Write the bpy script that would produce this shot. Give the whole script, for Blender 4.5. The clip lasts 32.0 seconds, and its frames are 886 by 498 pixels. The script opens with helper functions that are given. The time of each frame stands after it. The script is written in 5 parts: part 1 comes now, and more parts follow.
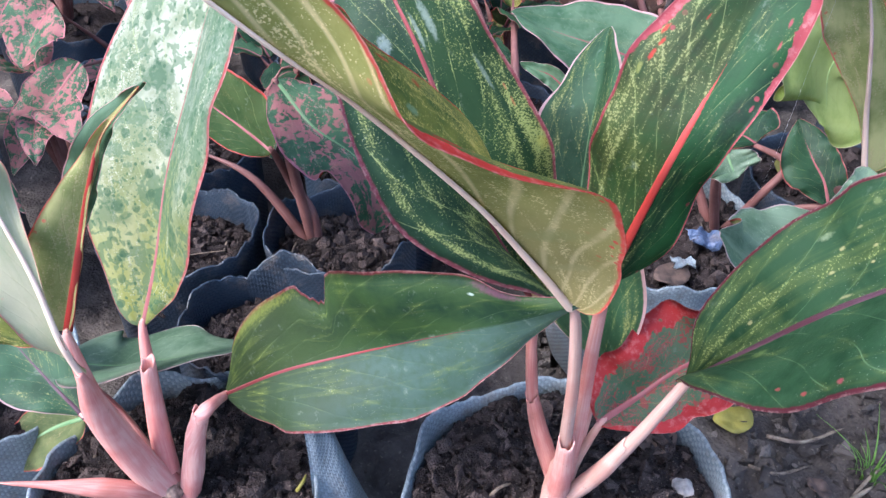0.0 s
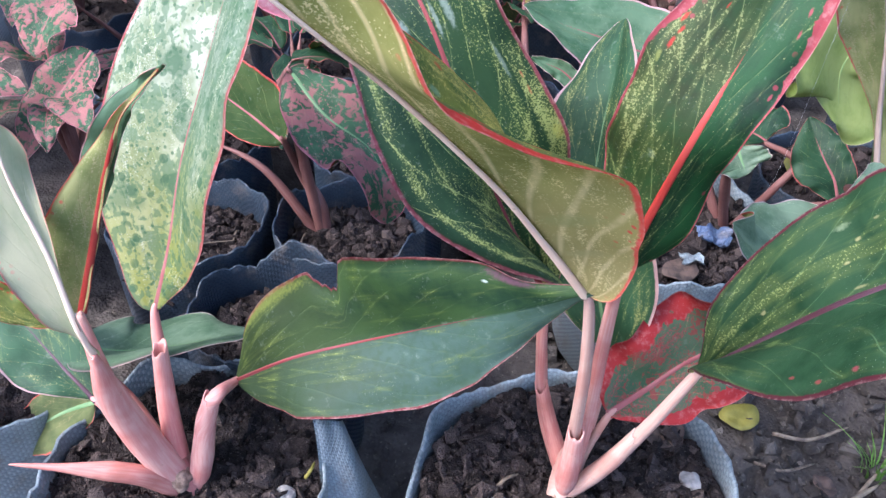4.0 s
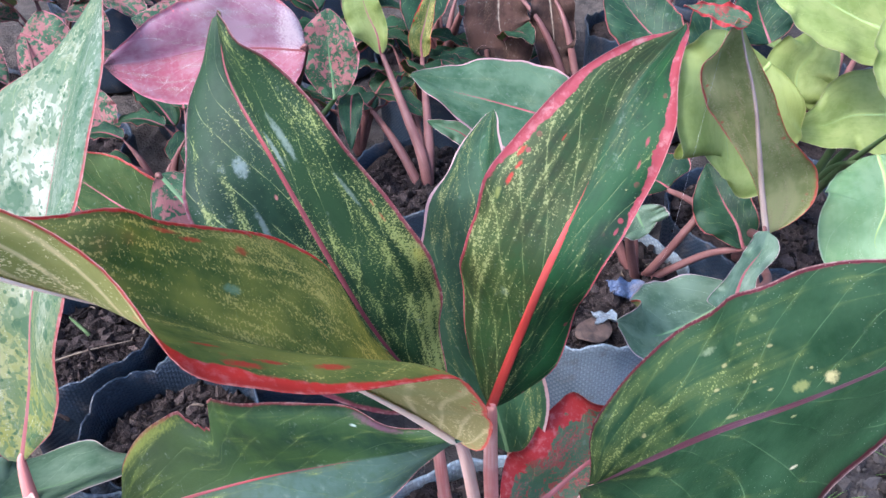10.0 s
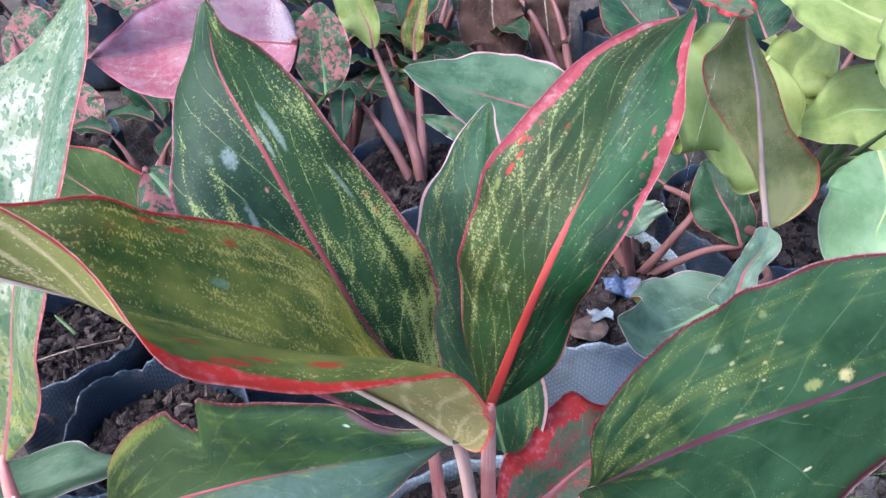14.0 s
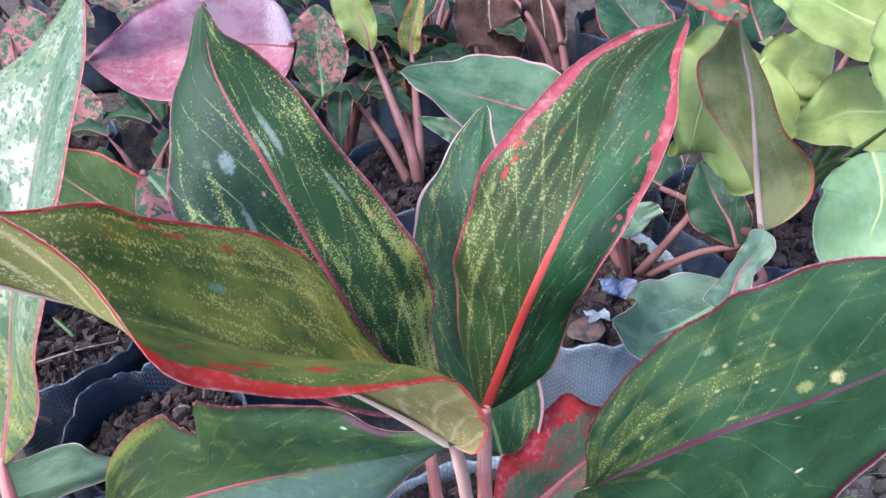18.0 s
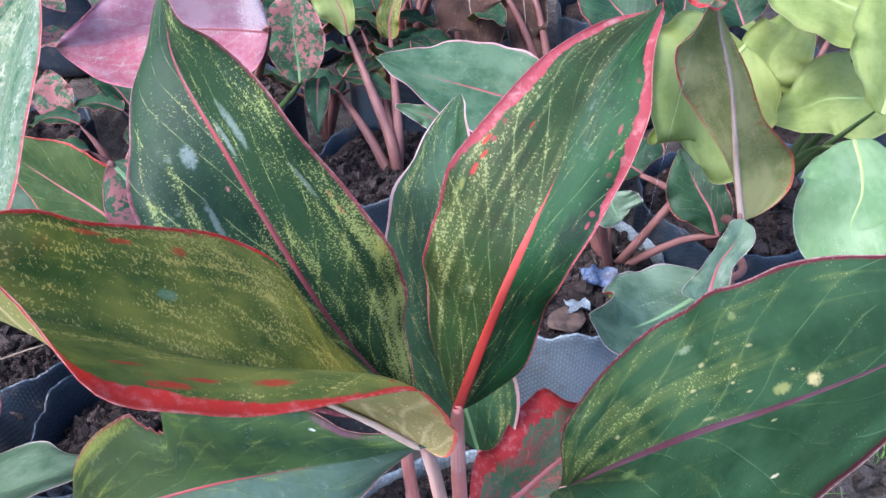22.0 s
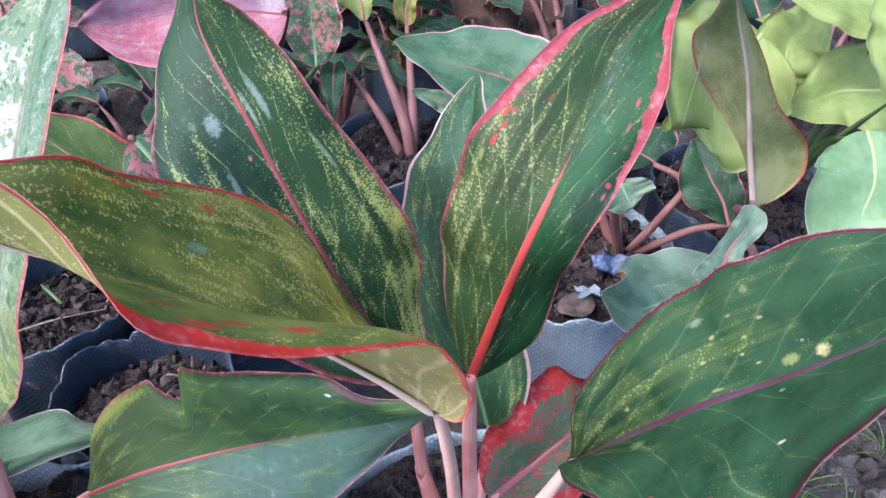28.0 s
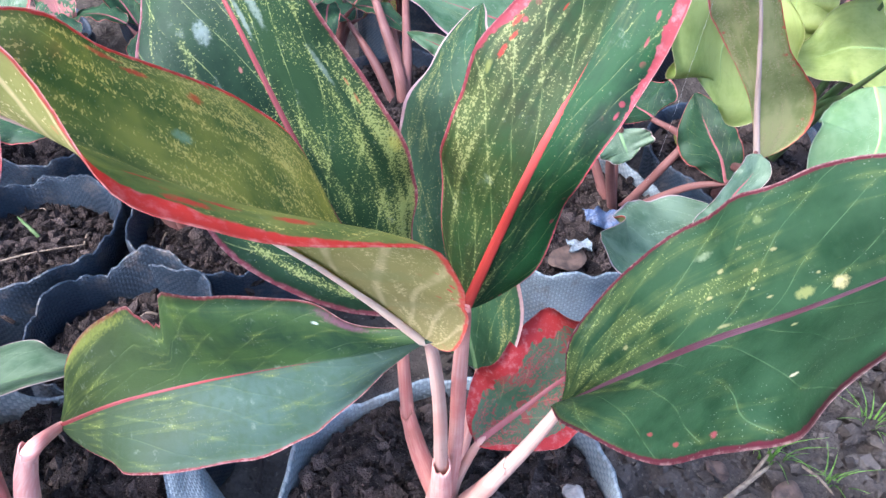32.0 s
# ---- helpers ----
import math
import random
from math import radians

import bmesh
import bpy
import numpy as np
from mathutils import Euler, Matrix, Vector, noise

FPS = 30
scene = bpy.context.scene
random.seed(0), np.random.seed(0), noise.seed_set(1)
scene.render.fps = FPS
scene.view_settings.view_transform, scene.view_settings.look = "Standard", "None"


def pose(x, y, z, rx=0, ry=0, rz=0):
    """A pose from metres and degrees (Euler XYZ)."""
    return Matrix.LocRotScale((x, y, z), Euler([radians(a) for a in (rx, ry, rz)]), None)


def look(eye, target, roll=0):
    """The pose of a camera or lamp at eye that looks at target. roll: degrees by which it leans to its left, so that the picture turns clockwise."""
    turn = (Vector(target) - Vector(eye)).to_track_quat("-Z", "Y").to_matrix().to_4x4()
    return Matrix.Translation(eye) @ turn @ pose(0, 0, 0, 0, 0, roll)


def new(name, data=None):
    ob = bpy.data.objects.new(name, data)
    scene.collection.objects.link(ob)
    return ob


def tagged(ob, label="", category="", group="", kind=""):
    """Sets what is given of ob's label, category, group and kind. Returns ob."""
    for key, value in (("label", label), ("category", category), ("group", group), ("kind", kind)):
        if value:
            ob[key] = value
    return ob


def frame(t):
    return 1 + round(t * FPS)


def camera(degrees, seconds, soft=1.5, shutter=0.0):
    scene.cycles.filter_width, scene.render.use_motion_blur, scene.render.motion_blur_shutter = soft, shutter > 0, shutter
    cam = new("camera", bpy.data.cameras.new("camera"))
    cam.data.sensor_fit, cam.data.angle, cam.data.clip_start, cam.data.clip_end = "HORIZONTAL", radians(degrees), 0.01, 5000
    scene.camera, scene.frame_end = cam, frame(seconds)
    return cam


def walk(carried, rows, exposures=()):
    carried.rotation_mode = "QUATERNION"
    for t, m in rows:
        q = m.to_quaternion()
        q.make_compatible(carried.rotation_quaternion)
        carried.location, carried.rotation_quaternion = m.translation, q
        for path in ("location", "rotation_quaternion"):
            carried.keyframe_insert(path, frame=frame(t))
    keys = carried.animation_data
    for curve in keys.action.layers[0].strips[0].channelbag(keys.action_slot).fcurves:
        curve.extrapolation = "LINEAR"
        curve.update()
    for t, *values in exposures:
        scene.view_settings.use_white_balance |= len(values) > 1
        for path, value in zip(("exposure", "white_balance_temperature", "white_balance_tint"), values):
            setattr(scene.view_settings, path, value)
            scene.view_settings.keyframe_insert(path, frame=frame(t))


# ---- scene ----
cam = camera(57.74, 32.0)
# seconds, place in metres, turn in degrees: a hand-held camera over the potted plants
ROWS = [
    (0.0, -0.0001, -0.0000, 0.4900, 51.99, -0.02, 0.01),
    (0.5, 0.0008, 0.0005, 0.4913, 52.02, 0.10, 0.05),
    (1.0, -0.0003, -0.0013, 0.4911, 52.09, 0.03, 0.22),
    (1.5, -0.0012, -0.0031, 0.4913, 52.20, 0.04, 0.30),
    (2.0, 0.0000, -0.0024, 0.4929, 52.24, 0.22, 0.29),
    (2.5, -0.0009, 0.0027, 0.4871, 51.72, -0.20, 0.04),
    (4.5, -0.0048, -0.0049, 0.4872, 52.14, -0.64, 0.79),
    (5.0, 0.0018, 0.0013, 0.4924, 52.59, -0.28, -0.12),
    (5.5, 0.0194, 0.0241, 0.5051, 52.67, 1.45, -3.59),
    (6.0, 0.0239, 0.0338, 0.5045, 52.49, 1.57, -4.64),
    (6.5, 0.0225, 0.0333, 0.5009, 52.57, 0.99, -4.72),
    (7.0, 0.0302, 0.0416, 0.5065, 52.71, 1.76, -5.77),
    (7.5, 0.0367, 0.0459, 0.5127, 52.98, 2.37, -6.69),
    (8.0, 0.0341, 0.0426, 0.5119, 53.19, 2.08, -6.43),
    (8.5, 0.0330, 0.0426, 0.5099, 52.77, 1.96, -6.03),
    (9.0, 0.0315, 0.0403, 0.5083, 52.90, 1.72, -5.78),
    (9.5, 0.0289, 0.0363, 0.5072, 53.04, 1.48, -5.31),
    (10.0, 0.0302, 0.0353, 0.5095, 53.04, 1.57, -5.26),
    (10.5, 0.0241, 0.0348, 0.5015, 53.33, 0.61, -5.30),
    (11.0, 0.0195, 0.0339, 0.4945, 53.19, -0.02, -4.75),
    (11.5, 0.0275, 0.0409, 0.5014, 53.31, 0.80, -5.92),
    (12.0, 0.0335, 0.0501, 0.5035, 53.04, 1.21, -6.99),
    (12.5, 0.0307, 0.0433, 0.5052, 53.10, 1.38, -6.22),
    (13.0, 0.0312, 0.0430, 0.5064, 53.20, 1.47, -6.31),
    (13.5, 0.0309, 0.0462, 0.5024, 52.95, 1.12, -6.36),
    (14.0, 0.0287, 0.0419, 0.5027, 52.97, 1.15, -5.75),
    (14.5, 0.0295, 0.0416, 0.5047, 53.00, 1.43, -5.85),
    (16.5, 0.0223, 0.0347, 0.4989, 53.08, 0.38, -4.96),
    (17.0, 0.0305, 0.0405, 0.5053, 52.99, 1.15, -5.78),
    (17.5, 0.0303, 0.0432, 0.5047, 52.97, 1.15, -6.11),
    (18.0, 0.0294, 0.0409, 0.5047, 52.98, 1.17, -5.93),
    (18.5, 0.0270, 0.0401, 0.5019, 52.79, 0.94, -5.59),
    (19.0, 0.0310, 0.0440, 0.5043, 53.31, 1.11, -6.26),
    (19.5, 0.0309, 0.0427, 0.5052, 53.05, 1.17, -6.14),
    (20.0, 0.0306, 0.0419, 0.5017, 52.18, 0.47, -5.89),
    (20.5, 0.0291, 0.0412, 0.4988, 51.53, 0.11, -5.74),
    (21.0, 0.0365, 0.0447, 0.5073, 51.74, 1.29, -6.35),
    (21.5, 0.0373, 0.0446, 0.5081, 51.92, 1.37, -6.45),
    (22.0, 0.0352, 0.0490, 0.5031, 51.81, 0.79, -6.93),
    (22.5, 0.0342, 0.0460, 0.5029, 51.82, 0.74, -6.33),
    (23.0, 0.0327, 0.0431, 0.5035, 51.83, 0.74, -6.22),
    (23.5, 0.0322, 0.0424, 0.5035, 51.80, 0.74, -6.12),
    (24.0, 0.0329, 0.0416, 0.5054, 51.71, 0.95, -6.01),
    (24.5, 0.0364, 0.0438, 0.5086, 51.85, 1.37, -6.36),
    (25.0, 0.0337, 0.0425, 0.5056, 51.82, 0.94, -6.14),
    (25.5, 0.0341, 0.0436, 0.5049, 51.65, 1.05, -6.06),
    (27.5, 0.0323, 0.0444, 0.5016, 51.51, 0.59, -6.16),
    (28.0, 0.0316, 0.0409, 0.5006, 51.38, 0.16, -5.66),
    (28.5, 0.0310, 0.0405, 0.4904, 48.58, -1.65, -5.40),
    (29.0, 0.0194, 0.0351, 0.4761, 47.98, -2.83, -3.90),
    (29.5, 0.0133, 0.0248, 0.4700, 48.42, -3.89, -2.30),
    (30.0, 0.0180, 0.0277, 0.4775, 48.73, -3.17, -2.92),
    (30.5, 0.0268, 0.0399, 0.4836, 49.01, -2.34, -4.88),
    (31.0, 0.0290, 0.0410, 0.4849, 48.88, -2.31, -5.13),
    (31.5, 0.0225, 0.0375, 0.4776, 48.86, -3.01, -4.42),
    (32.0, 0.0279, 0.0424, 0.4827, 49.00, -2.29, -5.10),
]
walk(cam, [(t, pose(*r)) for t, *r in ROWS], [(0.0, 2.36, 5700, 13), (5.0, 2.36, 5700, 13), (6.0, 2.3, 5550, 15), (19.0, 2.35, 5550, 15), (28.0, 2.4, 5550, 15), (29.5, 2.75, 5680, 14), (32.0, 2.77, 5680, 14)])

SKY_STRENGTH, SUN_STRENGTH, SUN_ANGLE = 0.15, 0.9, 10.0
SUN_FROM = (-0.62, -0.3, 0.8)

# ---- light ----
world = bpy.data.worlds.new("sky")
world.use_nodes = True
scene.world = world
sky = world.node_tree.nodes.new("ShaderNodeTexSky")
sky.sky_type, sky.sun_disc = "NISHITA", False
sky.sun_elevation, sky.sun_rotation = math.atan2(SUN_FROM[2], math.hypot(SUN_FROM[0], SUN_FROM[1])), math.atan2(SUN_FROM[0], SUN_FROM[1])
sky.dust_density, sky.ozone_density = 3.0, 0.6
world.node_tree.links.new(sky.outputs[0], world.node_tree.nodes["Background"].inputs[0])
world.node_tree.nodes["Background"].inputs[1].default_value = SKY_STRENGTH
sun = new("sun", bpy.data.lights.new("sun", "SUN"))
sun.data.energy, sun.data.angle, sun.data.color = SUN_STRENGTH, radians(SUN_ANGLE), (1.0, 0.97, 0.93)
sun.matrix_basis = look(SUN_FROM, (0, 0, 0))


# ---- materials ----
class Net:
    """A node material, built by short calls."""

    def __init__(self, name):
        self.mat = bpy.data.materials.new(name)
        self.mat.use_nodes = True
        self.tree = self.mat.node_tree
        self.bsdf = self.tree.nodes["Principled BSDF"]
        self.out = self.tree.nodes["Material Output"]

    def put(self, value, socket):
        if isinstance(value, bpy.types.NodeSocket):
            self.tree.links.new(value, socket)
        elif isinstance(value, tuple) and socket.type == "RGBA":
            socket.default_value = (*value, 1.0)[:4]
        else:
            socket.default_value = value

    def math(self, op, a, b=0.0, c=0.0):
        n = self.tree.nodes.new("ShaderNodeMath")
        n.operation = op
        for v, s in zip((a, b, c), n.inputs):
            self.put(v, s)
        return n.outputs[0]

    def mix(self, f, a, b, blend="MIX"):
        n = self.tree.nodes.new("ShaderNodeMix")
        n.data_type, n.blend_type = "RGBA", blend
        self.put(f, n.inputs[0]), self.put(a, n.inputs[6]), self.put(b, n.inputs[7])
        return n.outputs[2]

    def step(self, v, lo, hi):
        n = self.tree.nodes.new("ShaderNodeMapRange")
        n.interpolation_type = "SMOOTHSTEP"
        self.put(v, n.inputs[0])
        n.inputs[1].default_value, n.inputs[2].default_value = lo, hi
        return n.outputs[0]

    def coords(self, kind="Object"):
        return self.tree.nodes.new("ShaderNodeTexCoord").outputs[kind]

    def scaled(self, vec, scale, shift=None):
        n = self.tree.nodes.new("ShaderNodeVectorMath")
        n.operation = "MULTIPLY_ADD"
        self.put(vec, n.inputs[0])
        n.inputs[1].default_value = scale
        if shift is not None:
            self.put(shift, n.inputs[2])
        return n.outputs[0]

    def chance(self):
        r = self.tree.nodes.new("ShaderNodeObjectInfo").outputs["Random"]
        n = self.tree.nodes.new("ShaderNodeCombineXYZ")
        for s, k in zip(n.inputs, (37.0, 91.0, 53.0)):
            self.put(self.math("MULTIPLY", r, k), s)
        return n.outputs[0]

    def noise(self, vec, scale, detail=3.0, rough=0.55, distort=0.0):
        n = self.tree.nodes.new("ShaderNodeTexNoise")
        self.put(vec, n.inputs["Vector"])
        n.inputs["Scale"].default_value, n.inputs["Detail"].default_value = scale, detail
        n.inputs["Roughness"].default_value, n.inputs["Distortion"].default_value = rough, distort
        return n.outputs[0]

    def cells(self, vec, scale, feature="F1"):
        n = self.tree.nodes.new("ShaderNodeTexVoronoi")
        n.feature = feature
        self.put(vec, n.inputs["Vector"])
        n.inputs["Scale"].default_value = scale
        return n.outputs["Distance"]

    def bump(self, height, strength, distance):
        n = self.tree.nodes.new("ShaderNodeBump")
        n.inputs["Strength"].default_value, n.inputs["Distance"].default_value = strength, distance
        self.put(height, n.inputs["Height"])
        self.tree.links.new(n.outputs[0], self.bsdf.inputs["Normal"])
        return n.outputs[0]

    def finish(self, color, rough=0.5, thin=0.0, coat=0.0, spec=0.5, gain=1.0):
        self.put(color, self.bsdf.inputs["Base Color"]), self.put(rough, self.bsdf.inputs["Roughness"])
        self.bsdf.inputs["Coat Weight"].default_value = coat
        self.bsdf.inputs["Coat Roughness"].default_value = 0.25
        self.bsdf.inputs["Specular IOR Level"].default_value = spec
        if thin:
            t = self.tree.nodes.new("ShaderNodeBsdfTranslucent")
            self.put(self.mix(1.0, self.mix(1.0, color, (gain, gain, gain), "MULTIPLY"), (1.0, 0.98, 0.8), "MULTIPLY"), t.inputs[0])
            m = self.tree.nodes.new("ShaderNodeMixShader")
            m.inputs[0].default_value = thin
            self.tree.links.new(self.bsdf.outputs[0], m.inputs[1])
            self.tree.links.new(t.outputs[0], m.inputs[2])
            self.tree.links.new(m.outputs[0], self.out.inputs[0])
        return self.mat


def leaf_material(name, deep, pale, fleck, margin, edge=0.93, flecks=0.5, fray=0.1, vein=(0.30, 0.36, 0.14), veins=0.4,
                  blotch=None, cover=0.5, blotch_scale=90, rough=0.34, thin=0.32, rib=0.0, dust=0.15, glow=None, spec=0.28, soft=1.0, gain=2.6, stains=(), broad=0.0, dots=0.35,
                  lean=0.0, low=0.0, wide=(), halves=None, rounds=None, vein_width=0.022):
    """A leaf: two greens, yellow flecks in streaks along it, side veins, blotches and a coloured margin. uv: across, along.
    lean, low: more flecks to one side, to the base. wide: stretches of broader margin. halves: another tint of one half. rounds: round dots."""
    k = Net(name)
    uv = k.coords("UV")
    sep = k.tree.nodes.new("ShaderNodeSeparateXYZ")
    k.put(uv, sep.inputs[0])
    across, along = sep.outputs[0], sep.outputs[1]
    u = k.math("ABSOLUTE", k.math("MULTIPLY_ADD", across, 2.0, -1.0))
    shift = k.chance()
    obj = k.scaled(k.coords(), (1, 1, 1), shift)
    leafwise = k.scaled(uv, (1.0, 1.0, 0.0), shift)
    patch = k.step(k.math("ADD", k.noise(leafwise, 3.2, 4), k.math("MULTIPLY_ADD", k.noise(obj, 70, 3), 0.5, -0.25)), 0.36, 0.66)
    color = k.mix(patch, deep, pale)
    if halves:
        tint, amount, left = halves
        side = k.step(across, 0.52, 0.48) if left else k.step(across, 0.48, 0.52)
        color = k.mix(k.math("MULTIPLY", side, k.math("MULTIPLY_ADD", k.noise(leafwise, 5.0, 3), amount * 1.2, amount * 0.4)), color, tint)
    color = k.mix(k.math("MULTIPLY", k.step(k.noise(obj, 260, 3), 0.4, 0.7), 0.3), color, pale)
    # glow: a tint fading out towards the tip; on some leaves painted sunlight
    if glow:
        color = k.mix(k.math("MULTIPLY", k.step(k.math("ADD", along, k.math("MULTIPLY", k.noise(leafwise, 6, 3), 0.3)), 0.75, 0.25), 0.8), color, glow)
    # side veins, swept towards the tip
    sweep = k.math("SUBTRACT", k.math("MULTIPLY", along, 8.0), k.math("MULTIPLY", k.math("POWER", u, 0.8), 3.2))
    sweep = k.math("ADD", sweep, k.math("MULTIPLY", k.noise(leafwise, 3.0, 1), 1.1))
    line = k.math("ABSOLUTE", k.math("SUBTRACT", k.math("FRACT", sweep), 0.5))
    # flecks, thick in streaks that run with the leaf and beside its veins
    streak = k.noise(k.scaled(uv, (9.0, 0.9, 0.0), shift), 1.8, 3, 0.6, 0.4)
    grain = k.noise(obj, 1350, 2, 0.65, 0.2)
    dense = k.math("ADD", k.math("MULTIPLY_ADD", streak, 1.7, -0.85), k.math("MULTIPLY_ADD", k.noise(obj, 60, 3), 1.1, -0.55))
    dense = k.math("ADD", dense, k.math("MULTIPLY", k.step(line, 0.14, 0.01), 0.16))
    if lean or low:
        dense = k.math("ADD", dense, k.math("MULTIPLY", k.math("ADD", k.math("MULTIPLY_ADD", across, lean, -0.5 * lean), k.math("MULTIPLY_ADD", along, -low, 0.5 * low)), 1.8))
    color = k.mix(k.math("MULTIPLY", k.step(dense, 0.0, 0.55), 0.35), color, (fleck[0] * 0.5, fleck[1] * 0.55, fleck[2] * 0.4))
    spray = k.math("ADD", dense, k.math("MULTIPLY_ADD", grain, 2.6, -1.3))
    color = k.mix(k.math("MULTIPLY", k.step(spray, 0.66 - 0.5 * flecks, 0.84 - 0.5 * flecks), 0.66), color, fleck)
    speck = k.math("MULTIPLY", k.step(k.cells(obj, 640), 0.2, 0.1), k.step(k.noise(obj, 40, 2), 0.5, 0.62))
    color = k.mix(k.math("MULTIPLY", speck, 0.4 * min(1.0, flecks * 1.6)), color, fleck)
    if blotch:
        b = k.math("ADD", k.noise(obj, blotch_scale, 3, 0.5, 0.6), k.math("MULTIPLY", k.noise(obj, blotch_scale * 0.3, 2), 0.8))
        color = k.mix(k.math("MULTIPLY", k.step(b, 1.04 - 0.4 * cover, 1.14 - 0.4 * cover), soft), color, blotch)
        spots = k.cells(obj, blotch_scale * 2.2)
        color = k.mix(k.math("MULTIPLY", k.step(spots, 0.26, 0.2), k.math("MULTIPLY", k.step(k.noise(obj, 60, 1), 0.45, 0.55), soft)), color, blotch)
    if rounds:
        wob = k.math("MULTIPLY_ADD", k.noise(obj, 380, 2), 0.16, -0.08)
        for scale, hit, gate, amount in ((60, 0.46, 0.53, 0.6), (130, 0.34, 0.49, 0.7), (290, 0.28, 0.48, 0.75)):
            disc = k.step(k.math("ADD", k.cells(obj, scale), wob), hit, hit - 0.07)
            color = k.mix(k.math("MULTIPLY", k.math("MULTIPLY", disc, k.step(k.noise(obj, scale * 0.45, 1), gate - 0.04, gate + 0.04)), amount), color, rounds)
    thread = k.step(line, vein_width, vein_width * 0.15)
    color = k.mix(k.math("MULTIPLY", thread, k.math("MULTIPLY", k.step(k.noise(obj, 110, 3), 0.4 if vein_width < 0.1 else 0.2, 0.62 if vein_width < 0.1 else 0.5), veins)), color, vein)
    # margin, frayed into the blade, with paler and darker stretches
    fine_edge = k.noise(obj, 420, 3, 0.6)
    ragged = k.math("ADD", u, k.math("MULTIPLY", k.math("SUBTRACT", k.noise(obj, 110, 4, 0.6), 0.5), fray * 3.0))
    ragged = k.math("ADD", ragged, k.math("MULTIPLY_ADD", fine_edge, 0.02 + fray * 0.5, -0.01 - fray * 0.25))
    ragged = k.math("ADD", ragged, k.math("MULTIPLY", k.step(along, 0.8, 1.0), fray * 1.2))
    if broad:
        ragged = k.math("ADD", ragged, k.math("MULTIPLY_ADD", k.step(along, 0.25, 0.75), broad, -broad * 0.75))
    for left, centre, length, more in wide:
        near = k.step(k.math("ABSOLUTE", k.math("SUBTRACT", along, centre)), length, 0.0)
        ragged = k.math("ADD", ragged, k.math("MULTIPLY", k.math("MULTIPLY", near, k.step(across, 0.6, 0.4) if left else k.step(across, 0.4, 0.6)), more))
    light_edge = tuple(0.55 * c + 0.45 * d for c, d in zip(margin, (0.62, 0.4, 0.4)))
    edging = k.mix(k.math("MULTIPLY", k.step(k.noise(obj, 300, 4, 0.65), 0.47, 0.68), 0.4), margin, light_edge)
    color = k.mix(k.step(ragged, edge - 0.012, edge + 0.012), color, edging)
    if broad:
        color = k.mix(k.step(k.math("ADD", u, k.math("MULTIPLY_ADD", fine_edge, 0.03, -0.015)), 0.955, 0.97), color, margin)
    if fray > 0.02:
        drops = k.math("MULTIPLY", k.step(k.cells(obj, 230), 0.24, 0.17), k.step(u, edge - 0.32, edge - 0.05))
        color = k.mix(k.math("MULTIPLY", drops, k.step(k.noise(obj, 50, 2), 0.52, 0.6)), color, margin)
    # pinkish outer edge, with rim light painted over it towards the tip
    pale_rim = k.math("MULTIPLY", k.step(u, 0.98, 0.995), k.math("MULTIPLY_ADD", k.step(along, 0.4, 0.95), 0.3, k.math("MULTIPLY", k.step(fine_edge, 0.4, 0.65), 0.3)))
    color = k.mix(pale_rim, color, (0.6, 0.45, 0.42))
    if rib:
        color = k.mix(k.step(u, rib + 0.012, rib - 0.006), color, margin)
    # pale dust and water marks
    mark = k.math("MULTIPLY", k.step(k.noise(obj, 150, 5, 0.7), 0.6, 0.75), dust)
    color = k.mix(mark, color, (0.5, 0.56, 0.5))
    # marks with a place of their own: across, along, half-sizes, colour, strength
    for cu, cv, ru, rv, tint, amount in stains:
        dx = k.math("MULTIPLY", k.math("SUBTRACT", across, cu), 1.25 / ru)
        dy = k.math("MULTIPLY", k.math("SUBTRACT", along, cv), 1.25 / rv)
        far = k.math("ADD", k.math("ADD", k.math("MULTIPLY", dx, dx), k.math("MULTIPLY", dy, dy)), k.math("MULTIPLY", k.noise(obj, 700, 4, 0.65), 2.4))
        color = k.mix(k.math("MULTIPLY", k.step(far, 2.5, 1.1), amount), color, tint)
    fine = k.math("MULTIPLY", k.step(k.cells(obj, 900), 0.16, 0.08), k.step(k.noise(obj, 60, 2), 0.46, 0.58))
    color = k.mix(k.math("MULTIPLY", fine, dots * 0.6), color, (0.4, 0.44, 0.38))
    h = k.math("ADD", k.math("MULTIPLY", k.step(line, 0.09, 0.0), -0.22), k.math("MULTIPLY", k.noise(obj, 420, 4), 0.5))
    h = k.math("ADD", h, k.math("MULTIPLY", k.noise(obj, 95, 2), 0.9))
    h = k.math("ADD", h, k.math("MULTIPLY", k.noise(obj, 1300, 2, 0.6), 0.3))
    k.bump(h, 0.45, 0.0007)
    return k.finish(color, k.math("ADD", rough + 0.08, k.math("MULTIPLY", k.noise(obj, 90, 3), 0.24)), thin, spec=spec, gain=gain)


